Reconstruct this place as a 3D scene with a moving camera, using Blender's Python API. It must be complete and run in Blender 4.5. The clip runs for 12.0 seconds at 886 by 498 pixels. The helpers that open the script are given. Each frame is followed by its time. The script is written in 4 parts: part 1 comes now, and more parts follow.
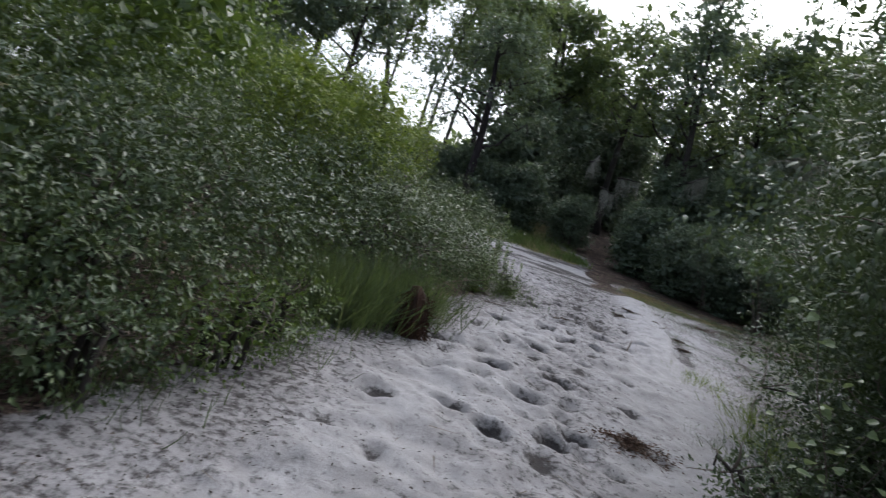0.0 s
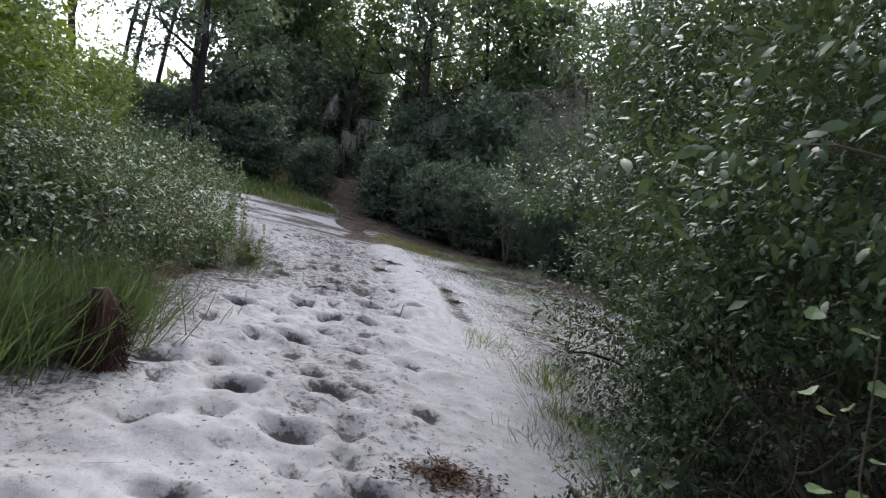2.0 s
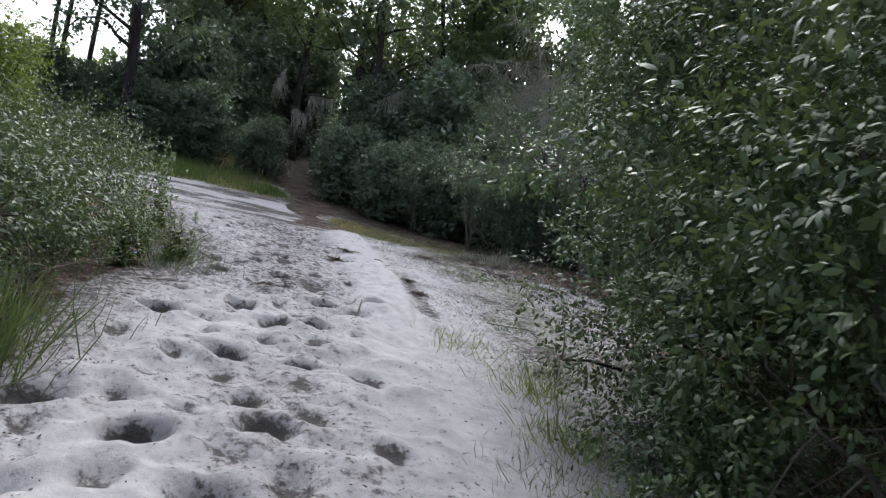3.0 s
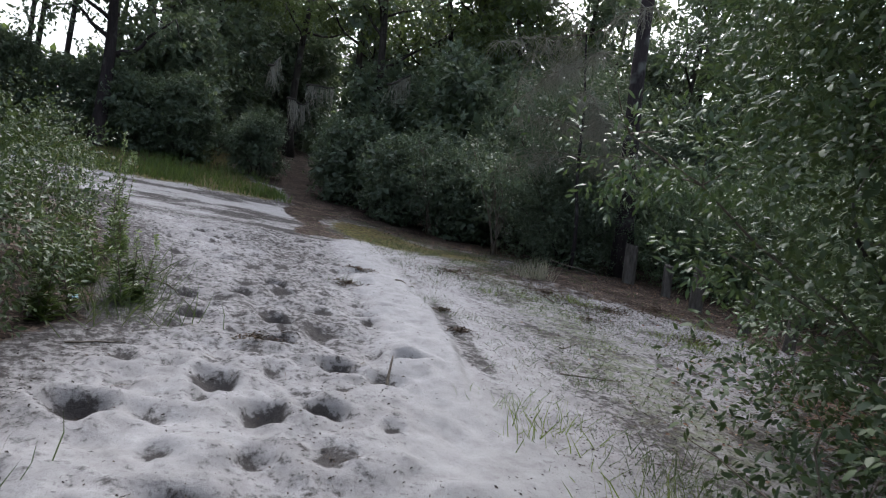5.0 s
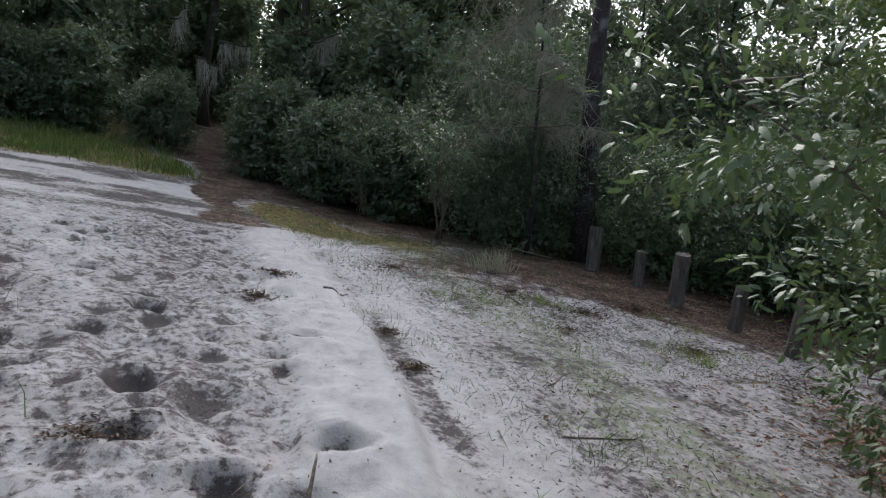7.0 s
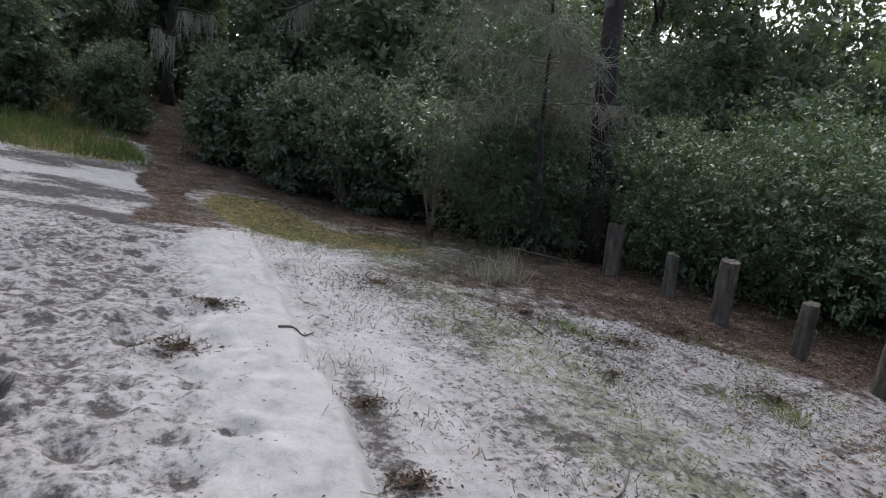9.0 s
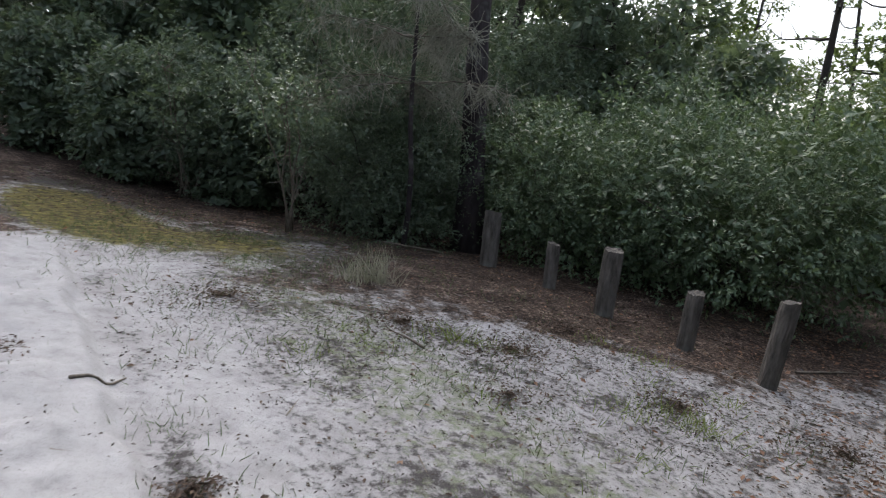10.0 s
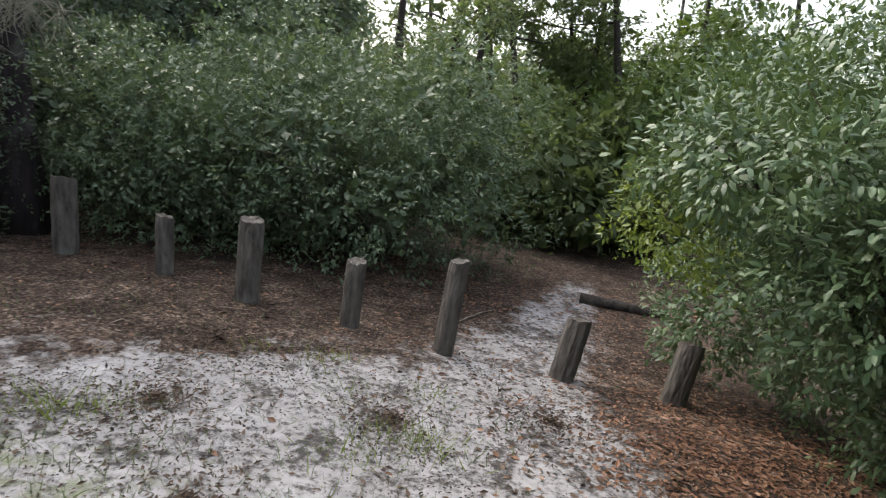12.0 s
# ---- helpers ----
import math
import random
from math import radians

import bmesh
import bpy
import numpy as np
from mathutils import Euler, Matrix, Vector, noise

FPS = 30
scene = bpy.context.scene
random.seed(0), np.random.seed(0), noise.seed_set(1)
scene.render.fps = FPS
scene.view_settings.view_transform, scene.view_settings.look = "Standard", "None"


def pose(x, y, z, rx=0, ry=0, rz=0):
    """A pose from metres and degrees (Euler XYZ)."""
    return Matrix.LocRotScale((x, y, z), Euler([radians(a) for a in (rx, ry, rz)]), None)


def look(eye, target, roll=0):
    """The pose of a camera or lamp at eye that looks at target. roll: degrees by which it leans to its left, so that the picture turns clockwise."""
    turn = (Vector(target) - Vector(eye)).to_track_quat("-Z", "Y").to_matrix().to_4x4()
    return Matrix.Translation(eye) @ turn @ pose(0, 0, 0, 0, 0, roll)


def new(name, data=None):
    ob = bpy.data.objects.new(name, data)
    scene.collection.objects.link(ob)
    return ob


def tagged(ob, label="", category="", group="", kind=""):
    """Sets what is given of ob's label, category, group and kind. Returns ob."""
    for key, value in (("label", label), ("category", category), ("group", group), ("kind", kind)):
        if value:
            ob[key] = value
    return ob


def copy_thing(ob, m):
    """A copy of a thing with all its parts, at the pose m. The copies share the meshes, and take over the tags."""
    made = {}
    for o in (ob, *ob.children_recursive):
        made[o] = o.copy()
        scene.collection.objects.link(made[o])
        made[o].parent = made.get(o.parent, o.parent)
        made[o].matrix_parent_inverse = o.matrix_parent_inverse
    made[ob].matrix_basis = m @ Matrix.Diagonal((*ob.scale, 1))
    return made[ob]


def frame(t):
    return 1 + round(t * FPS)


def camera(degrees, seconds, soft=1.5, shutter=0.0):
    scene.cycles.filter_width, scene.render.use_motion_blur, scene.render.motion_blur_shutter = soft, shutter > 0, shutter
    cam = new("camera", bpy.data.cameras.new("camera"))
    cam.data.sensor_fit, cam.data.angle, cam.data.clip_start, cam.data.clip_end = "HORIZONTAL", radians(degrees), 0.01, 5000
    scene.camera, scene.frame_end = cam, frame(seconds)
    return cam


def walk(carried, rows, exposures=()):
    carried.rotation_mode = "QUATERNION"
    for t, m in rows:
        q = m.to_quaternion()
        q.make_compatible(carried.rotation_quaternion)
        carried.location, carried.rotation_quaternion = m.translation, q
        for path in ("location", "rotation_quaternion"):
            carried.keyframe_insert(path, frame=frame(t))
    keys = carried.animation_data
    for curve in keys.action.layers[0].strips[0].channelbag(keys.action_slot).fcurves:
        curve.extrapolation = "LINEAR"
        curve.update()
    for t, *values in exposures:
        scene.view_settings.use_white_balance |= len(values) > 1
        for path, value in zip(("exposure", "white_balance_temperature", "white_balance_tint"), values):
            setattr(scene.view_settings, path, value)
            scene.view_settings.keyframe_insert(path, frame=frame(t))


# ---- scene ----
cam = camera(68.9, 12.0, 1.2, 0.2)
METRES, EYE, TILT, LEAN, TURN = 12.0, 1.5, -3.0, -12.0, 0.0
ROWS = [
    (0.0, 0.0, 0.0, 0.0, -0.0, 0.0, -0.0),
    (0.5, 0.0048, 0.0314, 0.0009, -11.33, -2.74, 2.23),
    (1.0, 0.003, 0.0675, 0.0077, -19.7, -4.91, 2.28),
    (1.5, 0.0142, 0.1124, 0.0049, -21.35, -5.55, 3.16),
    (2.0, 0.0204, 0.1529, 0.0111, -22.56, -5.88, 4.43),
    (2.5, 0.0382, 0.194, 0.007, -25.89, -6.84, 5.08),
    (3.0, 0.0504, 0.2355, 0.0071, -26.42, -7.84, 5.4),
    (3.5, 0.0567, 0.2777, 0.0135, -26.14, -7.79, 5.94),
    (5.5, 0.1122, 0.4575, 0.0117, -26.84, -8.68, 6.96),
    (6.0, 0.1301, 0.4919, 0.0111, -28.13, -9.12, 6.84),
    (6.5, 0.1546, 0.5346, 0.0089, -31.4, -11.13, 6.53),
    (7.0, 0.1643, 0.5731, 0.0114, -32.55, -11.78, 6.53),
    (9.0, 0.2396, 0.7166, 0.0049, -34.09, -13.52, 6.29),
    (9.5, 0.2604, 0.7497, 0.0051, -40.34, -15.94, 4.89),
    (10.0, 0.2912, 0.7835, -0.0029, -45.87, -16.21, 5.16),
    (10.5, 0.3113, 0.8218, -0.0057, -56.12, -18.51, 3.88),
    (11.0, 0.3402, 0.8455, -0.0115, -72.33, -21.52, -0.03),
    (11.5, 0.3638, 0.8711, -0.0119, -76.86, -22.42, -0.17),
    (12.0, 0.3846, 0.8926, -0.0138, -82.36, -23.31, -0.87),
]
walk(cam, [(t, pose(0, 0, EYE, TILT, LEAN, TURN) @ pose(METRES * x, METRES * y, METRES * z, 90 + pitch, roll, yaw)) for t, x, y, z, yaw, pitch, roll in ROWS],
     [(0.0, 0.97, 6000, 9), (1.0, 1.4, 6000, 9), (2.5, 1.5, 6050, 9), (3.5, 1.5, 6050, 9), (5.5, 1.2, 6100, 9), (7.0, 1.22, 6150, 9), (9.5, 1.47, 6300, 9), (10.5, 1.57, 6350, 9), (11.0, 1.8, 6450, 9), (12.0, 2.02, 6700, 8)])


# ---------------------------------------------------------------- light
world = bpy.data.worlds.new("sky")
scene.world = world
world.use_nodes = True
wn = world.node_tree.nodes
sky = wn.new("ShaderNodeTexSky")
sky.sky_type, sky.sun_disc = "NISHITA", False
sky.sun_elevation, sky.sun_rotation = radians(48), radians(30)
sky.air_density, sky.dust_density, sky.ozone_density = 1.0, 5.0, 1.0
haze = wn.new("ShaderNodeHueSaturation")
haze.inputs["Saturation"].default_value = 0.5
world.node_tree.links.new(sky.outputs[0], haze.inputs["Color"])
world.node_tree.links.new(haze.outputs[0], wn["Background"].inputs[0])
wn["Background"].inputs[1].default_value = 0.15
sun = new("sun", bpy.data.lights.new("sun", "SUN"))
sun.data.energy, sun.data.angle, sun.data.color = 0.3, radians(90), (1.0, 0.98, 0.96)
SUN_AZ, SUN_EL = radians(30), radians(48)
sun.matrix_world = look((0, 0, 30), (-math.sin(SUN_AZ) * math.cos(SUN_EL), -math.cos(SUN_AZ) * math.cos(SUN_EL), 30 - math.sin(SUN_EL)))


# ---------------------------------------------------------------- materials
def nodes_of(name):
    m = bpy.data.materials.new(name)
    m.use_nodes = True
    t = m.node_tree
    return m, t.nodes, t.links, t.nodes["Principled BSDF"]


def ramp(n, stops):
    r = n.new("ShaderNodeValToRGB")
    els = r.color_ramp.elements
    while len(els) < len(stops):
        els.new(0.5)
    for e, (p, c) in zip(els, stops):
        e.position, e.color = p, (*c, 1)
    return r


def noise_tex(n, l, scale, detail=4, rough=0.6, coord=None):
    t = n.new("ShaderNodeTexNoise")
    t.inputs["Scale"].default_value, t.inputs["Detail"].default_value, t.inputs["Roughness"].default_value = scale, detail, rough
    l.new((coord or n.new("ShaderNodeTexCoord").outputs["Object"]), t.inputs["Vector"])
    return t


def mix(n, l, fac, a, b):
    m = n.new("ShaderNodeMix")
    m.data_type = "RGBA"
    for sock, v in ((m.inputs[0], fac), (m.inputs[6], a), (m.inputs[7], b)):
        if isinstance(v, (tuple, float, int)):
            sock.default_value = v if isinstance(v, (float, int)) else (*v, 1)
        else:
            l.new(v, sock)
    return m.outputs[2]


def math_node(n, l, op, a, b=0.0, clamp=False):
    m = n.new("ShaderNodeMath")
    m.operation, m.use_clamp = op, clamp
    for sock, v in ((m.inputs[0], a), (m.inputs[1], b)):
        if isinstance(v, (float, int)):
            sock.default_value = v
        else:
            l.new(v, sock)
    return m.outputs[0]


def leaf_material(name, colours, rough=0.42, translucent=0.3, spec=0.5, single=False):
    """Leaves: colour varies leaf by leaf and in patches; some light passes through."""
    m, n, l, b = nodes_of(name)
    geo = n.new("ShaderNodeNewGeometry")
    r = ramp(n, [(i / max(1, len(colours) - 1), c) for i, c in enumerate(colours)])
    patch = noise_tex(n, l, 1.1, 2)
    f = math_node(n, l, "MULTIPLY", n.new("ShaderNodeObjectInfo").outputs["Random"] if single else geo.outputs["Random Per Island"], 0.65)
    g = math_node(n, l, "MULTIPLY_ADD", patch.outputs["Fac"], 0.9)
    n[-1].inputs[2].default_value = -0.28
    l.new(math_node(n, l, "ADD", f, g, True), r.inputs["Fac"])
    l.new(r.outputs[0], b.inputs["Base Color"])
    b.inputs["Roughness"].default_value = rough
    b.inputs["Specular IOR Level"].default_value = spec
    tr = n.new("ShaderNodeBsdfTranslucent")
    l.new(mix(n, l, 0.35, r.outputs[0], (0.16, 0.2, 0.02)), tr.inputs["Color"])
    mx = n.new("ShaderNodeMixShader")
    mx.inputs[0].default_value = translucent
    l.new(b.outputs[0], mx.inputs[1])
    l.new(tr.outputs[0], mx.inputs[2])
    l.new(mx.outputs[0], n["Material Output"].inputs["Surface"])
    return m


def bark_material(name, dark, light, scale=9.0, bump=0.6):
    m, n, l, b = nodes_of(name)
    tc = n.new("ShaderNodeTexCoord")
    mp = n.new("ShaderNodeMapping")
    mp.inputs["Scale"].default_value = (1, 1, 0.22)
    l.new(tc.outputs["Object"], mp.inputs["Vector"])
    a = noise_tex(n, l, scale, 6, 0.7, mp.outputs[0])
    c = noise_tex(n, l, 1.7, 3, 0.6, tc.outputs["Object"])
    v = n.new("ShaderNodeTexVoronoi")
    v.feature = "DISTANCE_TO_EDGE"
    v.inputs["Scale"].default_value = scale * 1.3
    l.new(mp.outputs[0], v.inputs["Vector"])
    r = ramp(n, [(0.3, dark), (0.7, light)])
    l.new(a.outputs["Fac"], r.inputs["Fac"])
    lichen = ramp(n, [(0.55, (0, 0, 0)), (0.68, (1, 1, 1))])
    l.new(c.outputs["Fac"], lichen.inputs["Fac"])
    l.new(mix(n, l, math_node(n, l, "MULTIPLY", lichen.outputs[0], 0.5), r.outputs[0], (0.2, 0.21, 0.19)), b.inputs["Base Color"])
    b.inputs["Roughness"].default_value = 0.9
    b.inputs["Specular IOR Level"].default_value = 0.2
    bp = n.new("ShaderNodeBump")
    bp.inputs["Strength"].default_value, bp.inputs["Distance"].default_value = bump, 0.02
    h = math_node(n, l, "ADD", math_node(n, l, "MULTIPLY", v.outputs["Distance"], 2.0), a.outputs["Fac"])
    l.new(h, bp.inputs["Height"])
    l.new(bp.outputs[0], b.inputs["Normal"])
    return m


def plain_material(name, dark, light, scale=20.0, rough=0.85):
    m, n, l, b = nodes_of(name)
    a = noise_tex(n, l, scale, 5, 0.65)
    geo = n.new("ShaderNodeNewGeometry")
    r = ramp(n, [(0.25, dark), (0.75, light)])
    f = math_node(n, l, "MULTIPLY", a.outputs["Fac"], 0.5)
    l.new(math_node(n, l, "MULTIPLY_ADD", geo.outputs["Random Per Island"], 0.5), r.inputs["Fac"])
    l.new(f, n[-1].inputs[2] if n[-1].type == "MATH" else n[-2].inputs[2])
    l.new(r.outputs[0], b.inputs["Base Color"])
    b.inputs["Roughness"].default_value = rough
    b.inputs["Specular IOR Level"].default_value = 0.25
    return m


OAK_LEAF = leaf_material("oak_leaf", [(0.02, 0.038, 0.02), (0.042, 0.07, 0.034), (0.068, 0.1, 0.048), (0.11, 0.15, 0.06)], 0.46, 0.24, 0.36)
DARK_LEAF = leaf_material("dark_leaf", [(0.06, 0.09, 0.068), (0.105, 0.145, 0.1), (0.15, 0.19, 0.125)], 0.42, 0.4)
GREEN_LEAF = leaf_material("green_leaf", [(0.034, 0.066, 0.02), (0.066, 0.112, 0.028), (0.115, 0.168, 0.04)], 0.45, 0.4)
YELLOW_LEAF = leaf_material("yellow_leaf", [(0.06, 0.095, 0.015), (0.125, 0.178, 0.028), (0.2, 0.25, 0.045)], 0.45, 0.45)
BROAD_LEAF = leaf_material("broad_leaf", [(0.036, 0.072, 0.036), (0.07, 0.12, 0.055), (0.13, 0.18, 0.085)], 0.38, 0.25, 0.5)
HOLLY_LEAF = leaf_material("holly_leaf", [(0.042, 0.078, 0.048), (0.08, 0.125, 0.072), (0.135, 0.18, 0.1)], 0.42, 0.35, 0.5)
FAR_LEAF = leaf_material("far_leaf", [(0.06, 0.092, 0.042), (0.1, 0.14, 0.06), (0.15, 0.19, 0.078)], 0.5, 0.5)
OAK_SINGLE = leaf_material("oak_leaf_single", [(0.02, 0.035, 0.022), (0.04, 0.062, 0.036), (0.068, 0.095, 0.055), (0.11, 0.14, 0.07)], 0.4, 0.2, 0.5, True)
BROAD_SINGLE = leaf_material("broad_leaf_single", [(0.04, 0.085, 0.045), (0.075, 0.13, 0.06), (0.13, 0.185, 0.09)], 0.28, 0.22, 0.8, True)
DULL_LEAF = leaf_material("dull_leaf", [(0.016, 0.012, 0.01), (0.04, 0.026, 0.02), (0.08, 0.05, 0.036), (0.13, 0.095, 0.07)], 0.7, 0.05, 0.2)
GRASS_BLADE = leaf_material("grass_blade", [(0.03, 0.055, 0.028), (0.055, 0.088, 0.04), (0.1, 0.125, 0.06)], 0.5, 0.4)
PALE_LEAF = leaf_material("pale_leaf", [(0.12, 0.17, 0.08), (0.2, 0.26, 0.14), (0.26, 0.34, 0.08)], 0.4, 0.35)
MOSS_GREY = leaf_material("moss_grey", [(0.18, 0.18, 0.15), (0.3, 0.29, 0.25), (0.42, 0.4, 0.35)], 0.9, 0.4, 0.1)
DEAD_LEAF = leaf_material("dead_leaf", [(0.05, 0.022, 0.013), (0.11, 0.05, 0.028), (0.19, 0.1, 0.06), (0.3, 0.19, 0.13)], 0.6, 0.1, 0.3)
DEBRIS = leaf_material("debris", [(0.015, 0.012, 0.01), (0.035, 0.028, 0.022), (0.09, 0.065, 0.045)], 0.8, 0.0, 0.2)
RUSTY_LEAF = leaf_material("rusty_leaf", [(0.025, 0.012, 0.008), (0.06, 0.03, 0.02), (0.12, 0.065, 0.042)], 0.65, 0.05, 0.2)
BARK = bark_material("bark", (0.016, 0.013, 0.012), (0.065, 0.056, 0.05))
PINE_BARK = bark_material("pine_bark", (0.014, 0.011, 0.013), (0.05, 0.04, 0.042), 6.0, 0.9)
TWIG = bark_material("twig", (0.06, 0.05, 0.04), (0.2, 0.17, 0.14), 25.0, 0.3)
WEATHERED = bark_material("weathered_wood", (0.03, 0.026, 0.024), (0.15, 0.135, 0.122), 14.0, 0.8)
ROT = plain_material("rotten_wood", (0.016, 0.01, 0.007), (0.075, 0.038, 0.024), 30)


def ground_material():
    m, n, l, b = nodes_of("sandy_ground")
    tc = n.new("ShaderNodeTexCoord").outputs["Object"]

    def mask(name):
        a = n.new("ShaderNodeAttribute")
        a.attribute_name = name
        return a.outputs["Fac"]

    def broken(name, scale, soft, detail=6):
        t = noise_tex(n, l, scale, detail, 0.72, tc)
        d = math_node(n, l, "SUBTRACT", mask(name), t.outputs["Fac"])
        return math_node(n, l, "MULTIPLY_ADD", d, soft, True), t
    fine = noise_tex(n, l, 160, 3, 0.7, tc)
    mid = noise_tex(n, l, 7, 6, 0.65, tc)
    big = noise_tex(n, l, 0.8, 4, 0.6, tc)
    sand = ramp(n, [(0.25, (0.205, 0.2, 0.208)), (0.48, (0.3, 0.295, 0.306)), (0.75, (0.37, 0.364, 0.377))])
    l.new(mid.outputs["Fac"], sand.inputs["Fac"])
    col = mix(n, l, math_node(n, l, "MULTIPLY", big.outputs["Fac"], 0.3), sand.outputs[0], (0.3, 0.285, 0.285))
    speck = ramp(n, [(0.33, (0.35, 0.33, 0.31)), (0.45, (1, 1, 1))])
    l.new(fine.outputs["Fac"], speck.inputs["Fac"])
    mul = n.new("ShaderNodeMix")
    mul.data_type, mul.blend_type = "RGBA", "MULTIPLY"
    mul.inputs[0].default_value = 0.6
    l.new(col, mul.inputs[6])
    l.new(speck.outputs[0], mul.inputs[7])
    col = mul.outputs[2]
    grey = noise_tex(n, l, 2.6, 9, 0.68, tc)
    greyf = math_node(n, l, "MULTIPLY_ADD", math_node(n, l, "SUBTRACT", math_node(n, l, "ADD", mask("dirt_shade"), 0.11), grey.outputs["Fac"]), 5.0, True)
    col = mix(n, l, math_node(n, l, "MULTIPLY", greyf, 0.42), col, (0.17, 0.16, 0.16))
    # Dirt on the sand; in the pits this colour also paints their shade.
    dirt_shade, _ = broken("dirt_shade", 15.0, 7.0, 11)
    dirt_shadec = ramp(n, [(0.35, (0.014, 0.012, 0.012)), (0.7, (0.08, 0.072, 0.07))])
    l.new(fine.outputs["Fac"], dirt_shadec.inputs["Fac"])
    col = mix(n, l, math_node(n, l, "MULTIPLY", dirt_shade, 0.92), col, dirt_shadec.outputs[0])
    moss, mt = broken("moss", 8.0, 6.5, 10)
    mossc = ramp(n, [(0.3, (0.075, 0.082, 0.05)), (0.65, (0.2, 0.215, 0.155))])
    l.new(fine.outputs["Fac"], mossc.inputs["Fac"])
    col = mix(n, l, moss, col, mossc.outputs[0])
    grass, _ = broken("grass", 6.0, 5.0, 8)
    grassc = ramp(n, [(0.36, (0.028, 0.02, 0.014)), (0.48, (0.06, 0.05, 0.025)), (0.56, (0.13, 0.118, 0.036)), (0.68, (0.24, 0.215, 0.08))])
    blades = noise_tex(n, l, 9, 11, 0.8, tc)
    l.new(blades.outputs["Fac"], grassc.inputs["Fac"])
    col = mix(n, l, grass, col, grassc.outputs[0])
    litter, _ = broken("litter", 4.0, 7.0, 9)
    vor = n.new("ShaderNodeTexVoronoi")
    vor.inputs["Scale"].default_value = 40
    l.new(tc, vor.inputs["Vector"])
    litc = ramp(n, [(0.0, (0.016, 0.012, 0.01)), (0.45, (0.044, 0.031, 0.025)), (0.8, (0.088, 0.061, 0.048)), (1.0, (0.17, 0.135, 0.11))])
    sep = n.new("ShaderNodeSeparateColor")
    l.new(vor.outputs["Color"], sep.inputs[0])
    l.new(sep.outputs[0], litc.inputs["Fac"])
    drift = noise_tex(n, l, 2.2, 8, 0.7, tc)
    driftc = ramp(n, [(0.38, (0.45, 0.43, 0.42)), (0.55, (1.0, 1.0, 1.0)), (0.68, (1.9, 1.95, 2.0))])
    l.new(drift.outputs["Fac"], driftc.inputs["Fac"])
    vary = n.new("ShaderNodeMix")
    vary.data_type, vary.blend_type = "RGBA", "MULTIPLY"
    vary.inputs[0].default_value = 1.0
    l.new(litc.outputs[0], vary.inputs[6])
    l.new(driftc.outputs[0], vary.inputs[7])
    col = mix(n, l, litter, col, vary.outputs[2])
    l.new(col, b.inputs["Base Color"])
    b.inputs["Roughness"].default_value = 0.95
    b.inputs["Specular IOR Level"].default_value = 0.12
    bp = n.new("ShaderNodeBump")
    bp.inputs["Strength"].default_value, bp.inputs["Distance"].default_value = 0.7, 0.03
    l.new(math_node(n, l, "ADD", mid.outputs["Fac"], math_node(n, l, "MULTIPLY", fine.outputs["Fac"], 0.22)), bp.inputs["Height"])
    l.new(bp.outputs[0], b.inputs["Normal"])
    return m


GROUND = ground_material()


# ---------------------------------------------------------------- mesh tools
def lattice(ix, iy, seed):
    h = (ix.astype(np.int64) * 374761393 + iy.astype(np.int64) * 668265263 + seed * 974711) & 0x7FFFFFFF
    h = ((h ^ (h >> 13)) * 1274126177) & 0x7FFFFFFF
    return ((h ^ (h >> 16)) & 0xFFFF) / 65535.0


def vnoise(x, y, seed=0):
    """Smooth value noise in 0..1 on arrays."""
    x, y = np.asarray(x, float), np.asarray(y, float)
    ix, iy = np.floor(x), np.floor(y)
    fx, fy = x - ix, y - iy
    fx, fy = fx * fx * (3 - 2 * fx), fy * fy * (3 - 2 * fy)
    a, b = lattice(ix, iy, seed), lattice(ix + 1, iy, seed)
    c, d = lattice(ix, iy + 1, seed), lattice(ix + 1, iy + 1, seed)
    return (a * (1 - fx) + b * fx) * (1 - fy) + (c * (1 - fx) + d * fx) * fy


def fractal(x, y, seed=0, octaves=4):
    s, a = 0.0, 0.5
    for k in range(octaves):
        s = s + a * vnoise(np.asarray(x) * 2 ** k, np.asarray(y) * 2 ** k, seed + k)
        a *= 0.5
    return s / (1 - 0.5 ** octaves)


def mesh_from(name, verts, tris, material, smooth=False):
    me = bpy.data.meshes.new(name)
    verts, tris = np.asarray(verts, np.float32), np.asarray(tris, np.int32)
    me.vertices.add(len(verts))
    me.vertices.foreach_set("co", verts.ravel())
    k = tris.shape[1]
    me.loops.add(tris.size)
    me.loops.foreach_set("vertex_index", tris.ravel())
    me.polygons.add(len(tris))
    me.polygons.foreach_set("loop_start", np.arange(0, tris.size, k, dtype=np.int32))
    me.polygons.foreach_set("use_smooth", np.full(len(tris), smooth))
    me.update(calc_edges=True)
    me.materials.append(material)
    return me


def part(name, me, parent, label=""):
    ob = new(name, me)
    ob.parent = parent
    return tagged(ob, label)


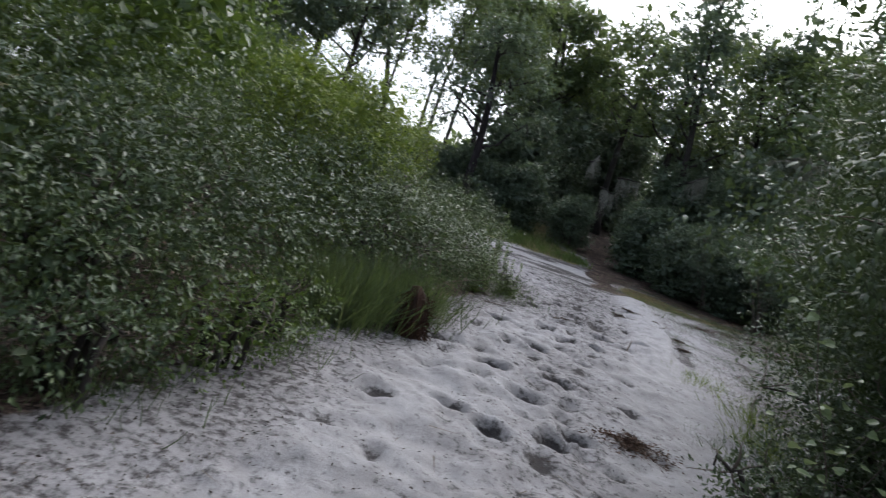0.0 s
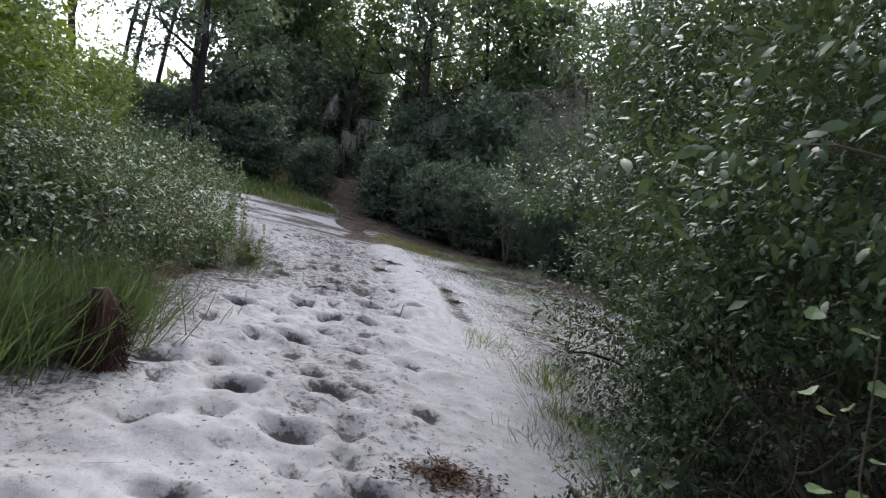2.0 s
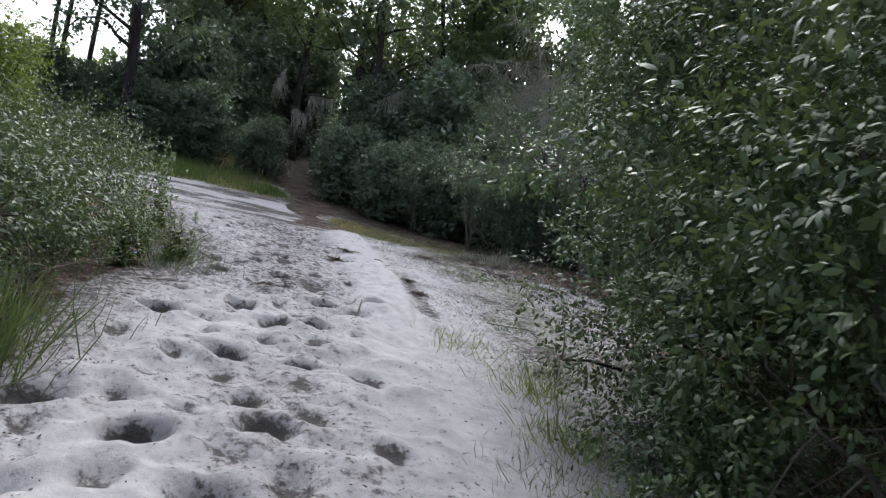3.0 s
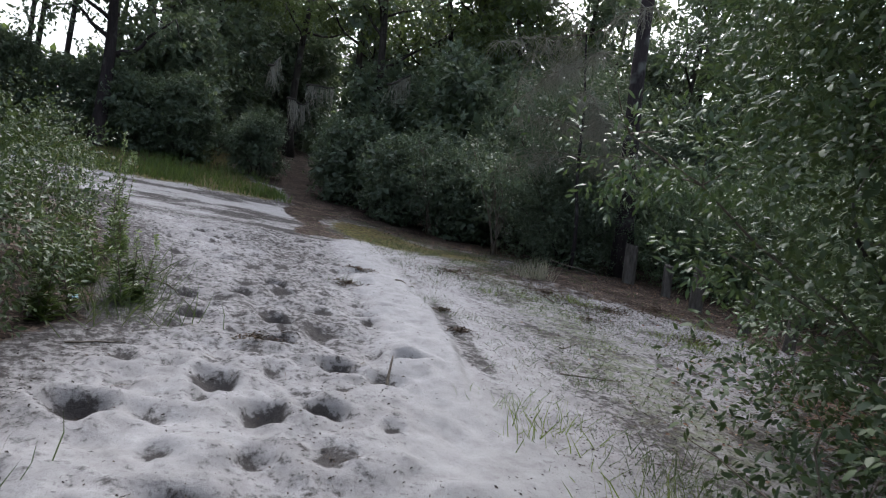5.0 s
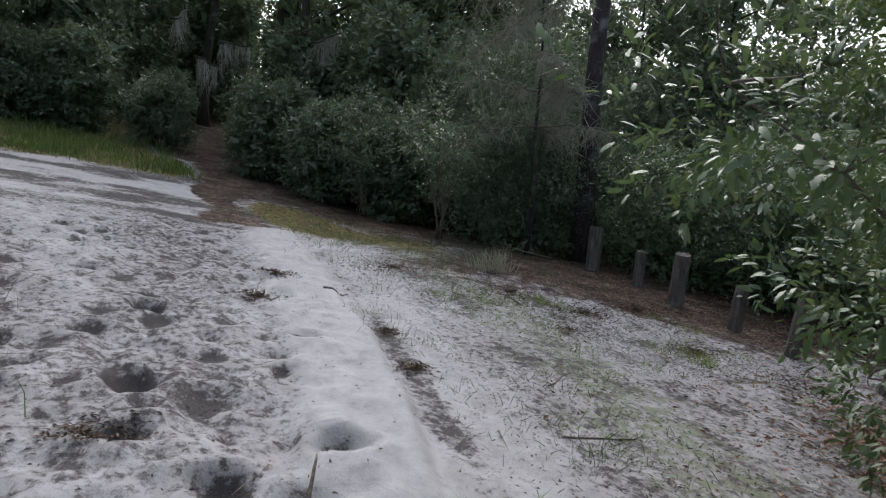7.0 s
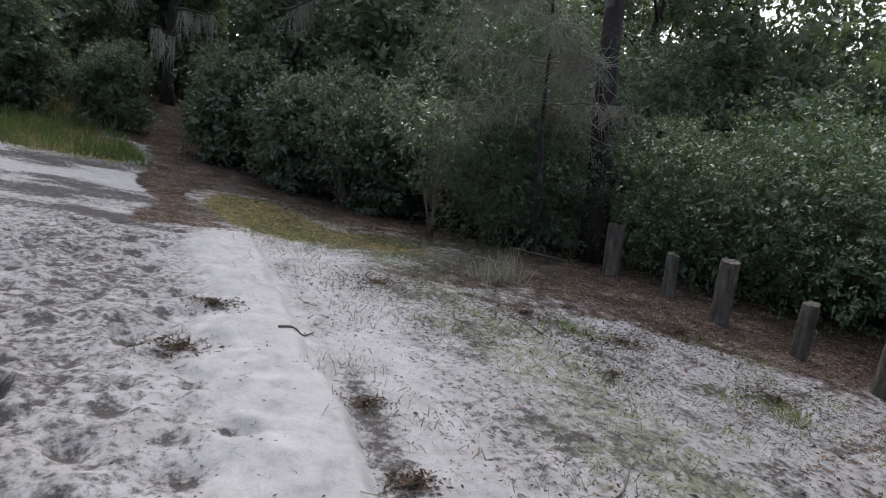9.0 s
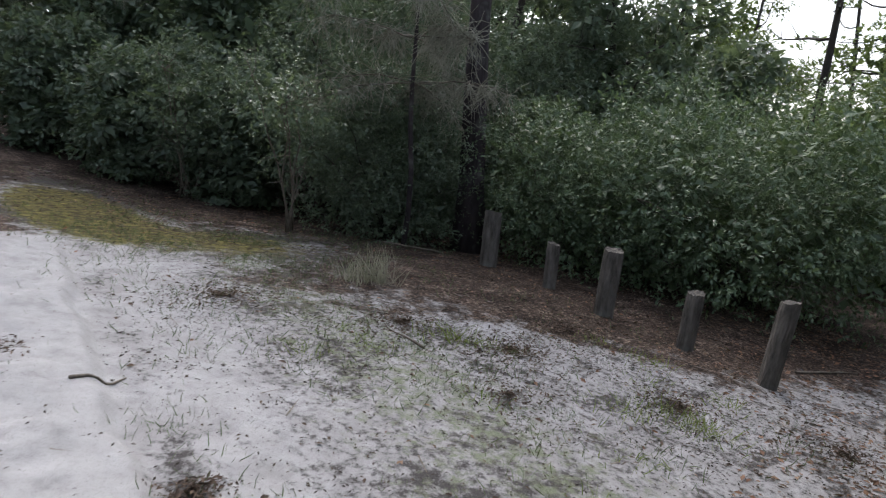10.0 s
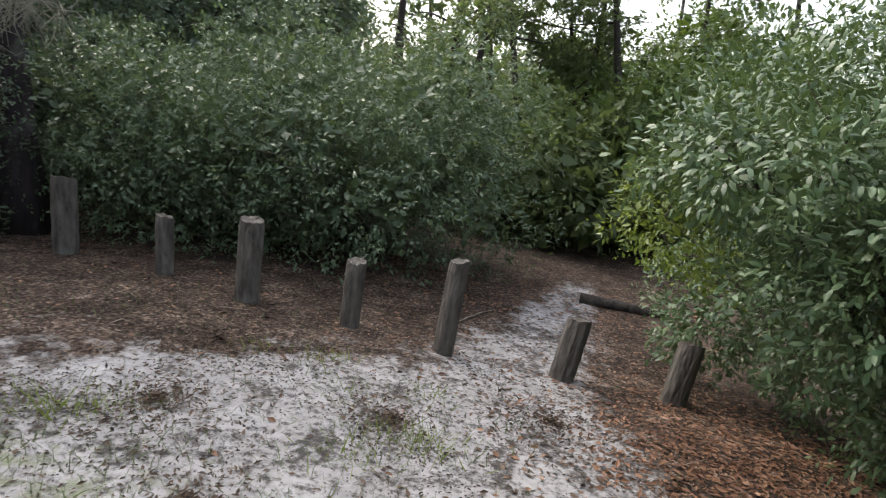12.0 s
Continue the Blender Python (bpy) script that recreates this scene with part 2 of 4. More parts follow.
LEAF = (np.array([(0, 0, 0), (0.3, 0.17, 0.05), (0.7, 0.16, 0.02), (1, 0, -0.08), (0.7, -0.16, 0.02), (0.3, -0.17, 0.05)]), np.array([(0, 5, 1), (1, 5, 4), (1, 4, 2), (2, 4, 3)]))
FINE_LEAF = (np.array([(0, 0, 0), (0.3, 0.17, 0.05), (0.68, 0.17, 0.03), (1, 0, -0.08), (0.68, -0.17, 0.03), (0.3, -0.17, 0.05), (0.3, 0, 0), (0.68, 0, -0.02), (-0.12, 0, 0.03)]),
             np.array([(0, 6, 1), (6, 7, 2), (6, 2, 1), (7, 3, 2), (0, 5, 6), (6, 5, 4), (6, 4, 7), (7, 4, 3), (0, 1, 8), (0, 8, 5)]))
SMALL = (np.array([(0, 0, 0), (0.45, 0.22, 0.06), (1, 0, -0.05), (0.45, -0.22, 0.06)]), np.array([(0, 2, 1), (0, 3, 2)]))
BLADE = (np.array([(0, 0.012, 0), (0, -0.012, 0), (0.5, 0.01, 0.06), (0.5, -0.01, 0.06), (1, 0, -0.1)]), np.array([(0, 1, 3), (0, 3, 2), (2, 3, 4)]))
NEEDLE = (np.array([(0, 0.035, 0), (0, -0.035, 0), (1, 0, -0.1)]), np.array([(0, 1, 2)]))


def unit(v):
    return v / np.maximum(np.linalg.norm(v, axis=-1, keepdims=True), 1e-9)


def scatter(kind, pos, along, up, size, width=1.0):
    """Many copies of a small flat shape: places, ways along, rough normals and lengths as arrays."""
    tv, tf = kind
    x = unit(along)
    y = unit(np.cross(up, x))
    z = np.cross(x, y)
    size = np.broadcast_to(np.asarray(size, float), (len(pos),))
    w = np.broadcast_to(np.asarray(width, float), (len(pos),))
    v = pos[:, None] + size[:, None, None] * (tv[None, :, 0:1] * x[:, None] + (w[:, None, None] * tv[None, :, 1:2]) * y[:, None] + tv[None, :, 2:3] * z[:, None])
    f = tf[None] + (np.arange(len(pos)) * len(tv))[:, None, None]
    return v.reshape(-1, 3), f.reshape(-1, tf.shape[1])


def joined(pieces):
    vs, fs, k = [], [], 0
    for v, f in pieces:
        vs.append(v)
        fs.append(np.asarray(f) + k)
        k += len(v)
    return np.concatenate(vs), np.concatenate(fs)


def tube(points, radii, sides=7, rough=0.0, rng=None):
    """A tapered tube of triangles along a line of points, closed at the ends."""
    p = np.asarray(points, float)
    d = unit(np.gradient(p, axis=0))
    ref = np.array([0.31, 0.95, 0.11]) if abs(d[0][1]) < 0.8 else np.array([0.95, 0.3, 0.1])
    a = unit(np.cross(d, ref))
    b = np.cross(d, a)
    ang = np.linspace(0, 2 * math.pi, sides, endpoint=False)
    r = np.asarray(radii, float)[:, None] * (1 + (rough * (rng.random((len(p), sides)) - 0.5) if rng is not None else 0))
    v = p[:, None] + r[..., None] * (np.cos(ang)[None, :, None] * a[:, None] + np.sin(ang)[None, :, None] * b[:, None])
    v = np.concatenate([v.reshape(-1, 3), p[:1], p[-1:]])
    f = []
    n = len(p)
    for i in range(n - 1):
        for j in range(sides):
            k = (j + 1) % sides
            q = (i * sides + j, i * sides + k, (i + 1) * sides + k, (i + 1) * sides + j)
            f += [(q[0], q[1], q[2]), (q[0], q[2], q[3])]
    for j in range(sides):
        k = (j + 1) % sides
        f += [(n * sides, k, j), (n * sides + 1, (n - 1) * sides + j, (n - 1) * sides + k)]
    return v, np.array(f)


def wander(start, way, length, steps, bend, rng, lift=0.0):
    """A bending line for limbs and stems."""
    p, d = [np.array(start, float)], unit(np.array(way, float))
    for _ in range(steps):
        d = unit(d + rng.normal(0, bend, 3) + np.array([0, 0, lift]))
        p.append(p[-1] + d * length / steps)
    return np.array(p)


def foliage(rng, blobs, twigs, per, size, kind=SMALL, width=1.0, shell=0.55, spray=0.12, droop=0.15, ragged=0.3):
    """Leaves in sprays on and inside uneven lobes (x, y, z, rx, ry, rz); the outline is ragged and has gaps."""
    blobs = np.array(blobs, float)
    vol = (blobs[:, 3] * blobs[:, 4] * blobs[:, 5]) ** 0.67
    which = rng.choice(len(blobs), twigs, p=vol / vol.sum())
    b = blobs[which]
    d = unit(rng.normal(0, 1, (twigs, 3)))
    lump = 1 + ragged * (2 * vnoise(d[:, 0] * 2.3 + which * 7.1, d[:, 1] * 2.3 + d[:, 2] * 3.1, 5) - 1) + ragged * 0.5 * (rng.random(twigs) - 0.5)
    rad = (shell + (1 - shell) * rng.random(twigs) ** 0.5) * lump
    c = b[:, :3] + d * b[:, 3:] * rad[:, None]
    out = unit(d / b[:, 3:] * b[:, 3:].mean(1, keepdims=True))
    tw = unit(out + rng.normal(0, 0.5, (twigs, 3)) + np.array([0, 0, 0.15 - droop]))
    c, tw, out = np.repeat(c, per, 0), np.repeat(tw, per, 0), np.repeat(out, per, 0)
    n = twigs * per
    s = rng.random(n)
    side = unit(np.cross(tw, rng.normal(0, 1, (n, 3))))
    pos = c + tw * (s * spray)[:, None] + side * (0.1 * spray)
    along = unit(tw * (0.5 + 0.5 * s[:, None]) + side * 0.8 + np.array([0, 0, -droop]))
    up = unit(out * 0.6 + np.array([0, 0, 0.8]) + rng.normal(0, 0.45, (n, 3)))
    return scatter(kind, pos, along, up, size * (0.6 + 0.7 * rng.random(n)), width)


# ---------------------------------------------------------------- ground
def smooth(a, b, x):
    t = np.clip((x - a) / (b - a), 0, 1)
    return t * t * (3 - 2 * t)


def ground_height(x, y):
    """The lie of the land: it falls gently to the east and rises to the north."""
    x, y = np.asarray(x, float), np.asarray(y, float)
    xe = np.clip(x, -14, 11.5) + 0.25 * np.clip(x - 11.5, 0, 40)
    ye = np.clip(y, -10, 45)
    z = -0.185 - 0.1014 * xe + 0.0646 * ye + 0.003 * np.clip(ye - 17, 0, 16) ** 2 + 0.10 * np.clip(ye - 33, 0, 12)
    z = z - 0.15 * smooth(14.5, 23, ye)
    return z + 0.2 * np.exp(-((x - 11) ** 2 + (y - 14.5) ** 2) / 12.5)


LEFT = [(-8, -3.2), (0, -1.9), (2.7, -1.25), (3.2, -1.05), (4.1, -0.75), (5.6, -0.65), (6.6, 0.05), (8.5, 0.45), (9.5, 0.75), (10.4, 1.25), (12.1, 1.5), (15, 1.4), (18, 0.6), (22, -2.5), (30, -4)]
EDGE = [(-8, -0.5), (2, 1.6), (5, 2.6), (8, 3.45), (9.64, 3.95), (10.67, 4.25), (12.2, 4.65), (14.2, 5.08), (16.5, 5.6), (18, 5.4), (24, 4)]


EAST = [(7.5, 5.2), (8.5, 6.0), (9.2, 6.8), (9.7, 8.2), (10.1, 9.6), (10.8, 9.9), (11.4, 9.2), (12.1, 8.8), (12.6, 8.2), (13.1, 7.3), (13.5, 6.9), (14.0, 6.7), (14.9, 6.6), (15.8, 6.1), (17, 5.75), (18, 5.2)]
TRAIL = [(16.6, 5.1), (18, 5.1), (20, 5.5), (22, 5.9), (24.5, 6.5), (27, 7.3), (30, 8.2), (34, 9.0), (40, 10.2)]
SAND_END = [(-5, 17.4), (2.9, 17.2), (3.8, 17.0), (4.6, 16.5), (5.2, 16.8), (5.7, 17.0), (7, 16.5)]


def left_edge(y):
    return np.interp(y, *zip(*LEFT))


def right_edge(y):
    return np.interp(y, *zip(*EDGE))


rng = np.random.default_rng(4)
DEEP = [(1.05, 5.73), (0.65, 4.66), (1.44, 7.81), (1.98, 7.65), (0.77, 6.38), (1.38, 5.0), (1.16, 4.77), (0.28, 6.81), (1.48, 6.5), (1.78, 9.34), (1.0, 8.94), (2.01, 8.8), (2.38, 8.85), (2.82, 12.3), (2.75, 9.63), (3.42, 9.82), (2.5, 10.83)]
SHALLOW = [(1.45, 6.93), (1.8, 6.69), (0.37, 4.93), (-0.2, 4.76), (2.16, 6.2), (0.98, 8.78), (2.27, 8.23), (2.42, 7.35), (1.47, 5.83), (0.2, 5.78), (2.37, 10.17), (2.35, 11.77), (3.58, 12.97), (3.86, 11.58), (1.79, 10.84), (3.03, 9.4), (2.84, 10.5)]
PITS = [(x, y, rng.uniform(0.13, 0.17), rng.uniform(0.12, 0.17), rng.uniform(0, 6.28)) for x, y in DEEP]
PITS += [(x, y, rng.uniform(0.11, 0.17), rng.uniform(0.06, 0.1), rng.uniform(0, 6.28)) for x, y in SHALLOW]
for _ in range(4000):
    y = rng.uniform(0.5, 17.0)
    x = 0.3 + 0.215 * y + rng.normal(0, 0.9)
    if left_edge(y) + 0.3 < x < right_edge(y) - 0.8 and all((x - a) ** 2 + (y - b) ** 2 > (0.4 if y < 9 else 0.3) ** 2 for a, b, *_ in PITS) and len(PITS) < 200:
        PITS.append((x, y, rng.uniform(0.08, 0.14), rng.uniform(0.025, 0.075) * 0.75, rng.uniform(0, 6.28)))


def sand_relief(x, y):
    """Trodden pits with soft rims, the smooth bank along the path and its eroded lip."""
    z = 0.05 * (fractal(x * 1.3, y * 1.3, 11, 4) - 0.5) + 0.02 * (fractal(x * 6, y * 6, 21, 3) - 0.5)
    inside = smooth(-0.3, 0.4, x - left_edge(y)) * smooth(0.05, 0.5, right_edge(y) - x) * smooth(0, 0.7, np.interp(x, *zip(*SAND_END)) - y)
    z = z + inside * (0.13 * (fractal(x * 3.2, y * 3.2, 31, 3) - 0.5) + 0.035 * (fractal(x * 9, y * 9, 33, 2) - 0.5) * smooth(0.5, 1.1, right_edge(y) - x))
    for px, py, r, depth, turn in PITS:
        sel = np.nonzero((abs(x - px) < 0.6) & (abs(y - py) < 0.6))
        if not len(sel[0]):
            continue
        dx, dy = x[sel] - px, y[sel] - py
        u, v = dx * math.cos(turn) + dy * math.sin(turn), -dx * math.sin(turn) + dy * math.cos(turn)
        d = np.sqrt(u * u + (v * 1.35) ** 2) / r
        d = d * (0.8 + 0.4 * vnoise(dx * 9 + px * 3, dy * 9 + py * 5, 3))
        z[sel] += -depth * np.exp(-d ** 2.4) + depth * 0.16 * np.exp(-((d - 1.6) / 0.5) ** 2)
    e = right_edge(y) + 0.22 * (fractal(y * 1.6, y * 0 + 3, 41, 3) - 0.5) - x
    bank = smooth(0.0, 0.12, e) * smooth(1.0, 0.5, e) * smooth(8.5, 10, y) * smooth(17.1, 16.4, y)
    return z + 0.085 * bank


def axis(a, b, fine, c, middle, far):
    """Fine even steps between a and b, wider ones to c, then growing steps out to far."""
    core = list(np.arange(a, b, fine)) + list(np.arange(b, c, middle))
    lo, hi, s = core[0], core[-1], middle
    before, after = [], []
    while hi < far:
        s *= 1.13
        hi, lo = hi + s, lo - s
        after.append(hi)
        before.append(lo)
    return np.array(before[::-1] + core + after)


def build_ground():
    xs, ys = axis(-2.0, 5.8, 0.036, 12.0, 0.075, 900), axis(2.4, 17.4, 0.042, 24.0, 0.085, 900)
    gx, gy = np.meshgrid(xs, ys)
    gz = ground_height(gx, gy)
    near = (abs(gx) < 40) & (abs(gy) < 60)
    rel = np.zeros_like(gz)
    rel[near] = sand_relief(gx[near], gy[near])
    gz = gz + rel
    nx, ny = len(xs), len(ys)
    i = (np.arange(ny - 1)[:, None] * nx + np.arange(nx - 1)[None]).ravel()
    quads = np.stack([i, i + 1, i + nx + 1, i + nx], 1)
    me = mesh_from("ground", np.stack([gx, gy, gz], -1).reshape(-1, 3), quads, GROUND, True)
    x, y = gx.ravel(), gy.ravel()
    l, e = left_edge(y), right_edge(y)
    d = x - e
    wob = fractal(x * 0.7, y * 0.7, 51, 4) - 0.5
    lip = np.exp(-((d - 0.16 + 0.25 * wob) / 0.14) ** 2) * smooth(8.5, 10, y) * smooth(18, 16, y)
    end = np.interp(x, *zip(*SAND_END)) - y + 0.9 * wob
    strip = smooth(0.0, 0.1, -d) * smooth(0.8, 0.5, -d + 0.5 * wob) * smooth(7.5, 9.5, y) * smooth(-0.1, 0.3, end)
    track = x - np.interp(y, *zip(*TRAIL))
    dirt_shade = 0.33 + 0.17 * smooth(0.9, -0.2, x - l + 0.8 * wob) + 0.12 * smooth(0.1, 1.5, d) + 0.11 * smooth(0.48, 0.68, fractal(x * 3.6, y * 3.6, 81, 4)) * smooth(0.4, 1.6, d) + 0.36 * lip * (0.6 + wob * 2) + 0.1 * np.exp(-((x - 0.3 - 0.215 * y) / 0.8) ** 2) * smooth(-0.2, 0.3, end) + 0.14 * wob - 0.2 * strip + 0.07 * smooth(0.6, 0.9, -d) * smooth(9, 11, y) * smooth(-0.2, 0.3, end)
    dirt_shade = dirt_shade + 0.2 * np.exp(-((end + 0.3) / 0.4) ** 2) * smooth(5.6, 4.8, x) + smooth(0.0, -0.8, end) * smooth(24, 22, y) * (0.3 * smooth(0.35, 0.75, fractal(x * 1.1 + y * 0.5, y * 1.9, 57, 4)) - 0.01)
    # Pit bottoms darken: damp crumbs, plus the hollow's shade put into the mask.
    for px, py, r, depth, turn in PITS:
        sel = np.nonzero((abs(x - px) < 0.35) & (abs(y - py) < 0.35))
        dirt_shade[sel] += 4.2 * depth * np.exp(-(((x[sel] - px) ** 2 + (y[sel] - py) ** 2) / (0.7 * r) ** 2) ** 1.5)
    moss = (0.26 + 0.22 * np.exp(-((d - 2.0) / 1.1) ** 2)) * smooth(0.2, 1.2, d) * smooth(19, 16, y)
    litter = smooth(0.1, -0.9, x - l - wob) * smooth(20, 17, y) * 0.9
    litter = np.maximum(litter, (0.5 * smooth(-1.1, 0.9, x - np.interp(y, *zip(*EAST)) + 3.2 * wob) + 0.22 * smooth(0.4, 2.4, x - np.interp(y, *zip(*EAST)) + 2 * wob)) * smooth(6.5, 8, y))
    litter = np.maximum(litter, 0.85 * smooth(9.3, 10.8, x + 2.0 * wob) * smooth(11, 8, y))
    litter = np.maximum(litter, 0.72 * smooth(0.95, 0.45, abs(track) - 0.04 * np.clip(y - 20, 0, 10) + 0.8 * wob) * smooth(16.6, 17.3, y))
    litter = np.maximum(litter, 0.8 * smooth(24.5, 27, y + 2 * wob) * smooth(3.5, 5.5, x))
    litter = np.maximum(litter, 0.95 * np.exp(-((x - 8.3) ** 2 + (y - 7.6) ** 2) / 4.5))
    litter = np.maximum(litter, 0.9 * smooth(4.3, 3.0, y - 0.6 * x + 1.2) * smooth(1.2, 2.2, x))
    path_e = np.exp(-(((y - 10.3 + 0.22 * (x - 11)) / 0.6) ** 2)) * smooth(9.2, 10.2, x) * smooth(17, 14.5, x)
    litter = litter * (1 - 0.62 * path_e)
    grass = 0.9 * np.exp(-(((x - 6.4 - 0.12 * (y - 19)) / 0.95) ** 2 + ((y - 19.0) / 2.2) ** 2) ** 1.5) + 0.68 * np.exp(-(((x - 7.7) / 1.6) ** 2 + ((y - 16.9) / 1.4) ** 2))
    grass = np.maximum(grass, smooth(22.2, 23.6, y + 1.5 * wob) * smooth(6.0, 4.8, x + 1.5 * wob) * 0.85)
    litter = litter * (1 - np.clip(0.9 * grass, 0, 0.65))
    for name, arr in (("dirt_shade", dirt_shade), ("moss", moss), ("litter", litter), ("grass", grass)):
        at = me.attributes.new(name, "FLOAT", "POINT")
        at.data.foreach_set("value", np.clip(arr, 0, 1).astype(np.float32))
    ob = new("ground", me)
    tagged(ob, "pale trodden sand with pits, moss patches and brown leaf litter", "ground", kind="structure")


build_ground()


def on_ground(x, y):
    x, y = np.atleast_1d(np.asarray(x, float)), np.atleast_1d(np.asarray(y, float))
    return ground_height(x, y) + sand_relief(x, y)


def gz_at(x, y):
    return float(on_ground(x, y)[0])


# ---------------------------------------------------------------- kinds of things
def root(name, x, y, label, category, group="", z=None):
    ob = new(name)
    ob.empty_display_size = 0.2
    ob.matrix_world = pose(x, y, gz_at(x, y) if z is None else z)
    return tagged(ob, label, category, group)


def shrub(name, x, y, blobs, twigs, per, size, leaf, label, seed, kind=SMALL, width=1.0, stems=9, spray=0.14, shell=0.5, ragged=0.35, group="shrubs beside the path", droop=0.15, core=70, single=None, stem_r=0.028, stem_bark=None):
    """A bush: stems from one base into the lobes, twigs, and a crown of leaves. Lobes are relative to its base."""
    rng = np.random.default_rng(seed)
    ob = root(name, x, y, label, "shrub", group)
    twig = []
    for k in range(stems):
        b = np.array(blobs[k % len(blobs)])
        target = b[:3] + rng.normal(0, 0.35, 3) * b[3:]
        start = np.array([rng.normal(0, 0.12), rng.normal(0, 0.12), -0.08])
        n = 7
        t = np.linspace(0, 1, n)[:, None]
        line = start + (target - start) * t + np.array([0, 0, 0.25]) * np.sin(t * 3.1) + rng.normal(0, 0.05, (n, 3)) * t
        part("stem", mesh_from("stem", *tube(line, np.linspace(stem_r, stem_r * 0.3, n), 6, 0.2, rng), stem_bark or BARK, True), ob)
        for _ in range(7):
            s = rng.integers(2, n)
            w = wander(line[s], rng.normal(0, 1, 3) + (0, 0, 0.3), rng.uniform(0.5, 0.9) * b[3:].mean(), 5, 0.25, rng)
            twig.append(tube(w, np.linspace(0.008, 0.002, 6), 4))
    tagged(part("brushwood", mesh_from("brushwood", *joined(twig), TWIG, True), ob, "thin grey-brown twigs"), kind="stuff")
    v, f = joined([foliage(rng, blobs, twigs, per, size, kind, width, shell, spray, droop, ragged), foliage(rng, [(*b[:3], *(0.52 * np.array(b[3:]))) for b in blobs], len(blobs) * core, 3, size * 2.0, SMALL, 1.4, 0.0, size * 2, 0.2, 0.2)])
    part("crown", mesh_from("crown", v, f, leaf, True), ob)
    if single:
        me = mesh_from("leaf", FINE_LEAF[0] * (1, width, 1), FINE_LEAF[1], single, True)
        lobe = np.array(blobs)
        for k in range(260):
            b = lobe[rng.integers(0, len(lobe))]
            d = unit(rng.normal(0, 1, 3))
            p = b[:3] + d * b[3:] * rng.uniform(0.9, 1.06)
            way = unit(d + rng.normal(0, 0.6, 3))
            m = Matrix.Translation(p) @ Vector(way).to_track_quat("X", "Z").to_matrix().to_4x4() @ Matrix.Rotation(rng.normal(0, 0.6), 4, "X") @ Matrix.Scale(size * rng.uniform(0.7, 1.3), 4)
            one = part("leaf", me, ob)
            one.matrix_local = m
    return ob


def tree(name, x, y, height, lean, trunk_r, crown_from, spread, twigs, per, size, leaf, label, seed, limbs=9, group="", lobes=0.9, bark=None, bare=0.0):
    """A tree: tapered, bending trunk, limbs, branches and a crown in lobes at the limbs' ends."""
    rng = np.random.default_rng(seed)
    ob = root(name, x, y, label, "tree", group)
    n = 12
    t = np.linspace(0, 1, n)
    lean = np.array(lean)
    line = np.stack([lean[0] * t ** 1.2 + 0.12 * height / 8 * np.sin(t * 5 + seed), lean[1] * t ** 1.2 + 0.12 * height / 8 * np.cos(t * 4 + seed) - 0.12 * height / 8 * math.cos(seed), t * height * 0.93 - 0.15], 1)
    line[:, 0] -= line[0, 0]
    rad = trunk_r * (1 - 0.75 * t) * (1 + 0.5 * np.exp(-t * 22))
    part("trunk", mesh_from("trunk", *tube(line, rad, 10, 0.12, rng), bark or BARK, True), ob)
    wood, blobs = [], []
    for k in range(limbs):
        s = crown_from + (1 - crown_from) * (k + rng.random()) / limbs
        base = np.array([np.interp(s, t, line[:, a]) for a in range(3)])
        a = k * 2.4 + rng.normal(0, 0.4)
        reach = spread * (1.15 - 0.75 * (s - crown_from) / max(0.05, 1 - crown_from)) * rng.uniform(0.65, 1.1)
        limb = wander(base, (math.cos(a), math.sin(a), rng.uniform(0.15, 0.6)), reach, 7, 0.2, rng, 0.03)
        r0 = trunk_r * (1 - 0.75 * s) * 0.5
        branch = part("limb", mesh_from("limb", *tube(limb, np.linspace(r0, r0 * 0.2, 8), 6, 0.1, rng), bark or BARK, True), ob)
        for m in (3, 5, 6, 7):
            side = wander(limb[m], rng.normal(0, 1, 3) + (0, 0, 0.2), reach * 0.4, 5, 0.3, rng)
            wood.append(tube(side, np.linspace(r0 * 0.3, 0.004, 6), 4))
            if rng.random() > bare:
                q = side[-2]
                c = lobes * rng.uniform(0.6, 1.15)
                blobs.append((*q, c, c, c * 0.62))
    tagged(part("branchwork", mesh_from("branchwork", *joined(wood), bark or BARK, True), ob), kind="stuff")
    if blobs:
        v, f = joined([foliage(rng, blobs, twigs, per, size, SMALL, 1.1, 0.25, 0.22, 0.15, 0.45), foliage(rng, [(*b[:3], *(0.6 * np.array(b[3:]))) for b in blobs], len(blobs) * 4, 3, size * 1.8, SMALL, 1.4, 0.0, size, 0.2, 0.3)])
        part("crown", mesh_from("crown", v, f, leaf), ob)
    return ob


def turned(ob, x, y, turn, scale=1.0, lean=0.0):
    return copy_thing(ob, pose(x, y, gz_at(x, y), lean, 0, turn) @ Matrix.Scale(scale, 4))


# ---------------------------------------------------------------- woods
def dome(rng, r, h, n, low=0.35):
    """Lobes that fill a bush of radius r and height h."""
    out = []
    for k in range(n):
        z = low + (h - 2 * low) * (k + 0.5) / n
        a = k * 2.4
        w = (0.5 + 0.5 * min(1.0, z / (0.42 * h))) * r * math.sqrt(max(0.1, 1 - (max(0, z / h - 0.3) / 0.8) ** 2)) * rng.uniform(0.5, 0.72)
        s = r * rng.uniform(0.42, 0.6)
        out.append((w * math.cos(a), w * math.sin(a), z, s, s, s * 0.72))
    return out


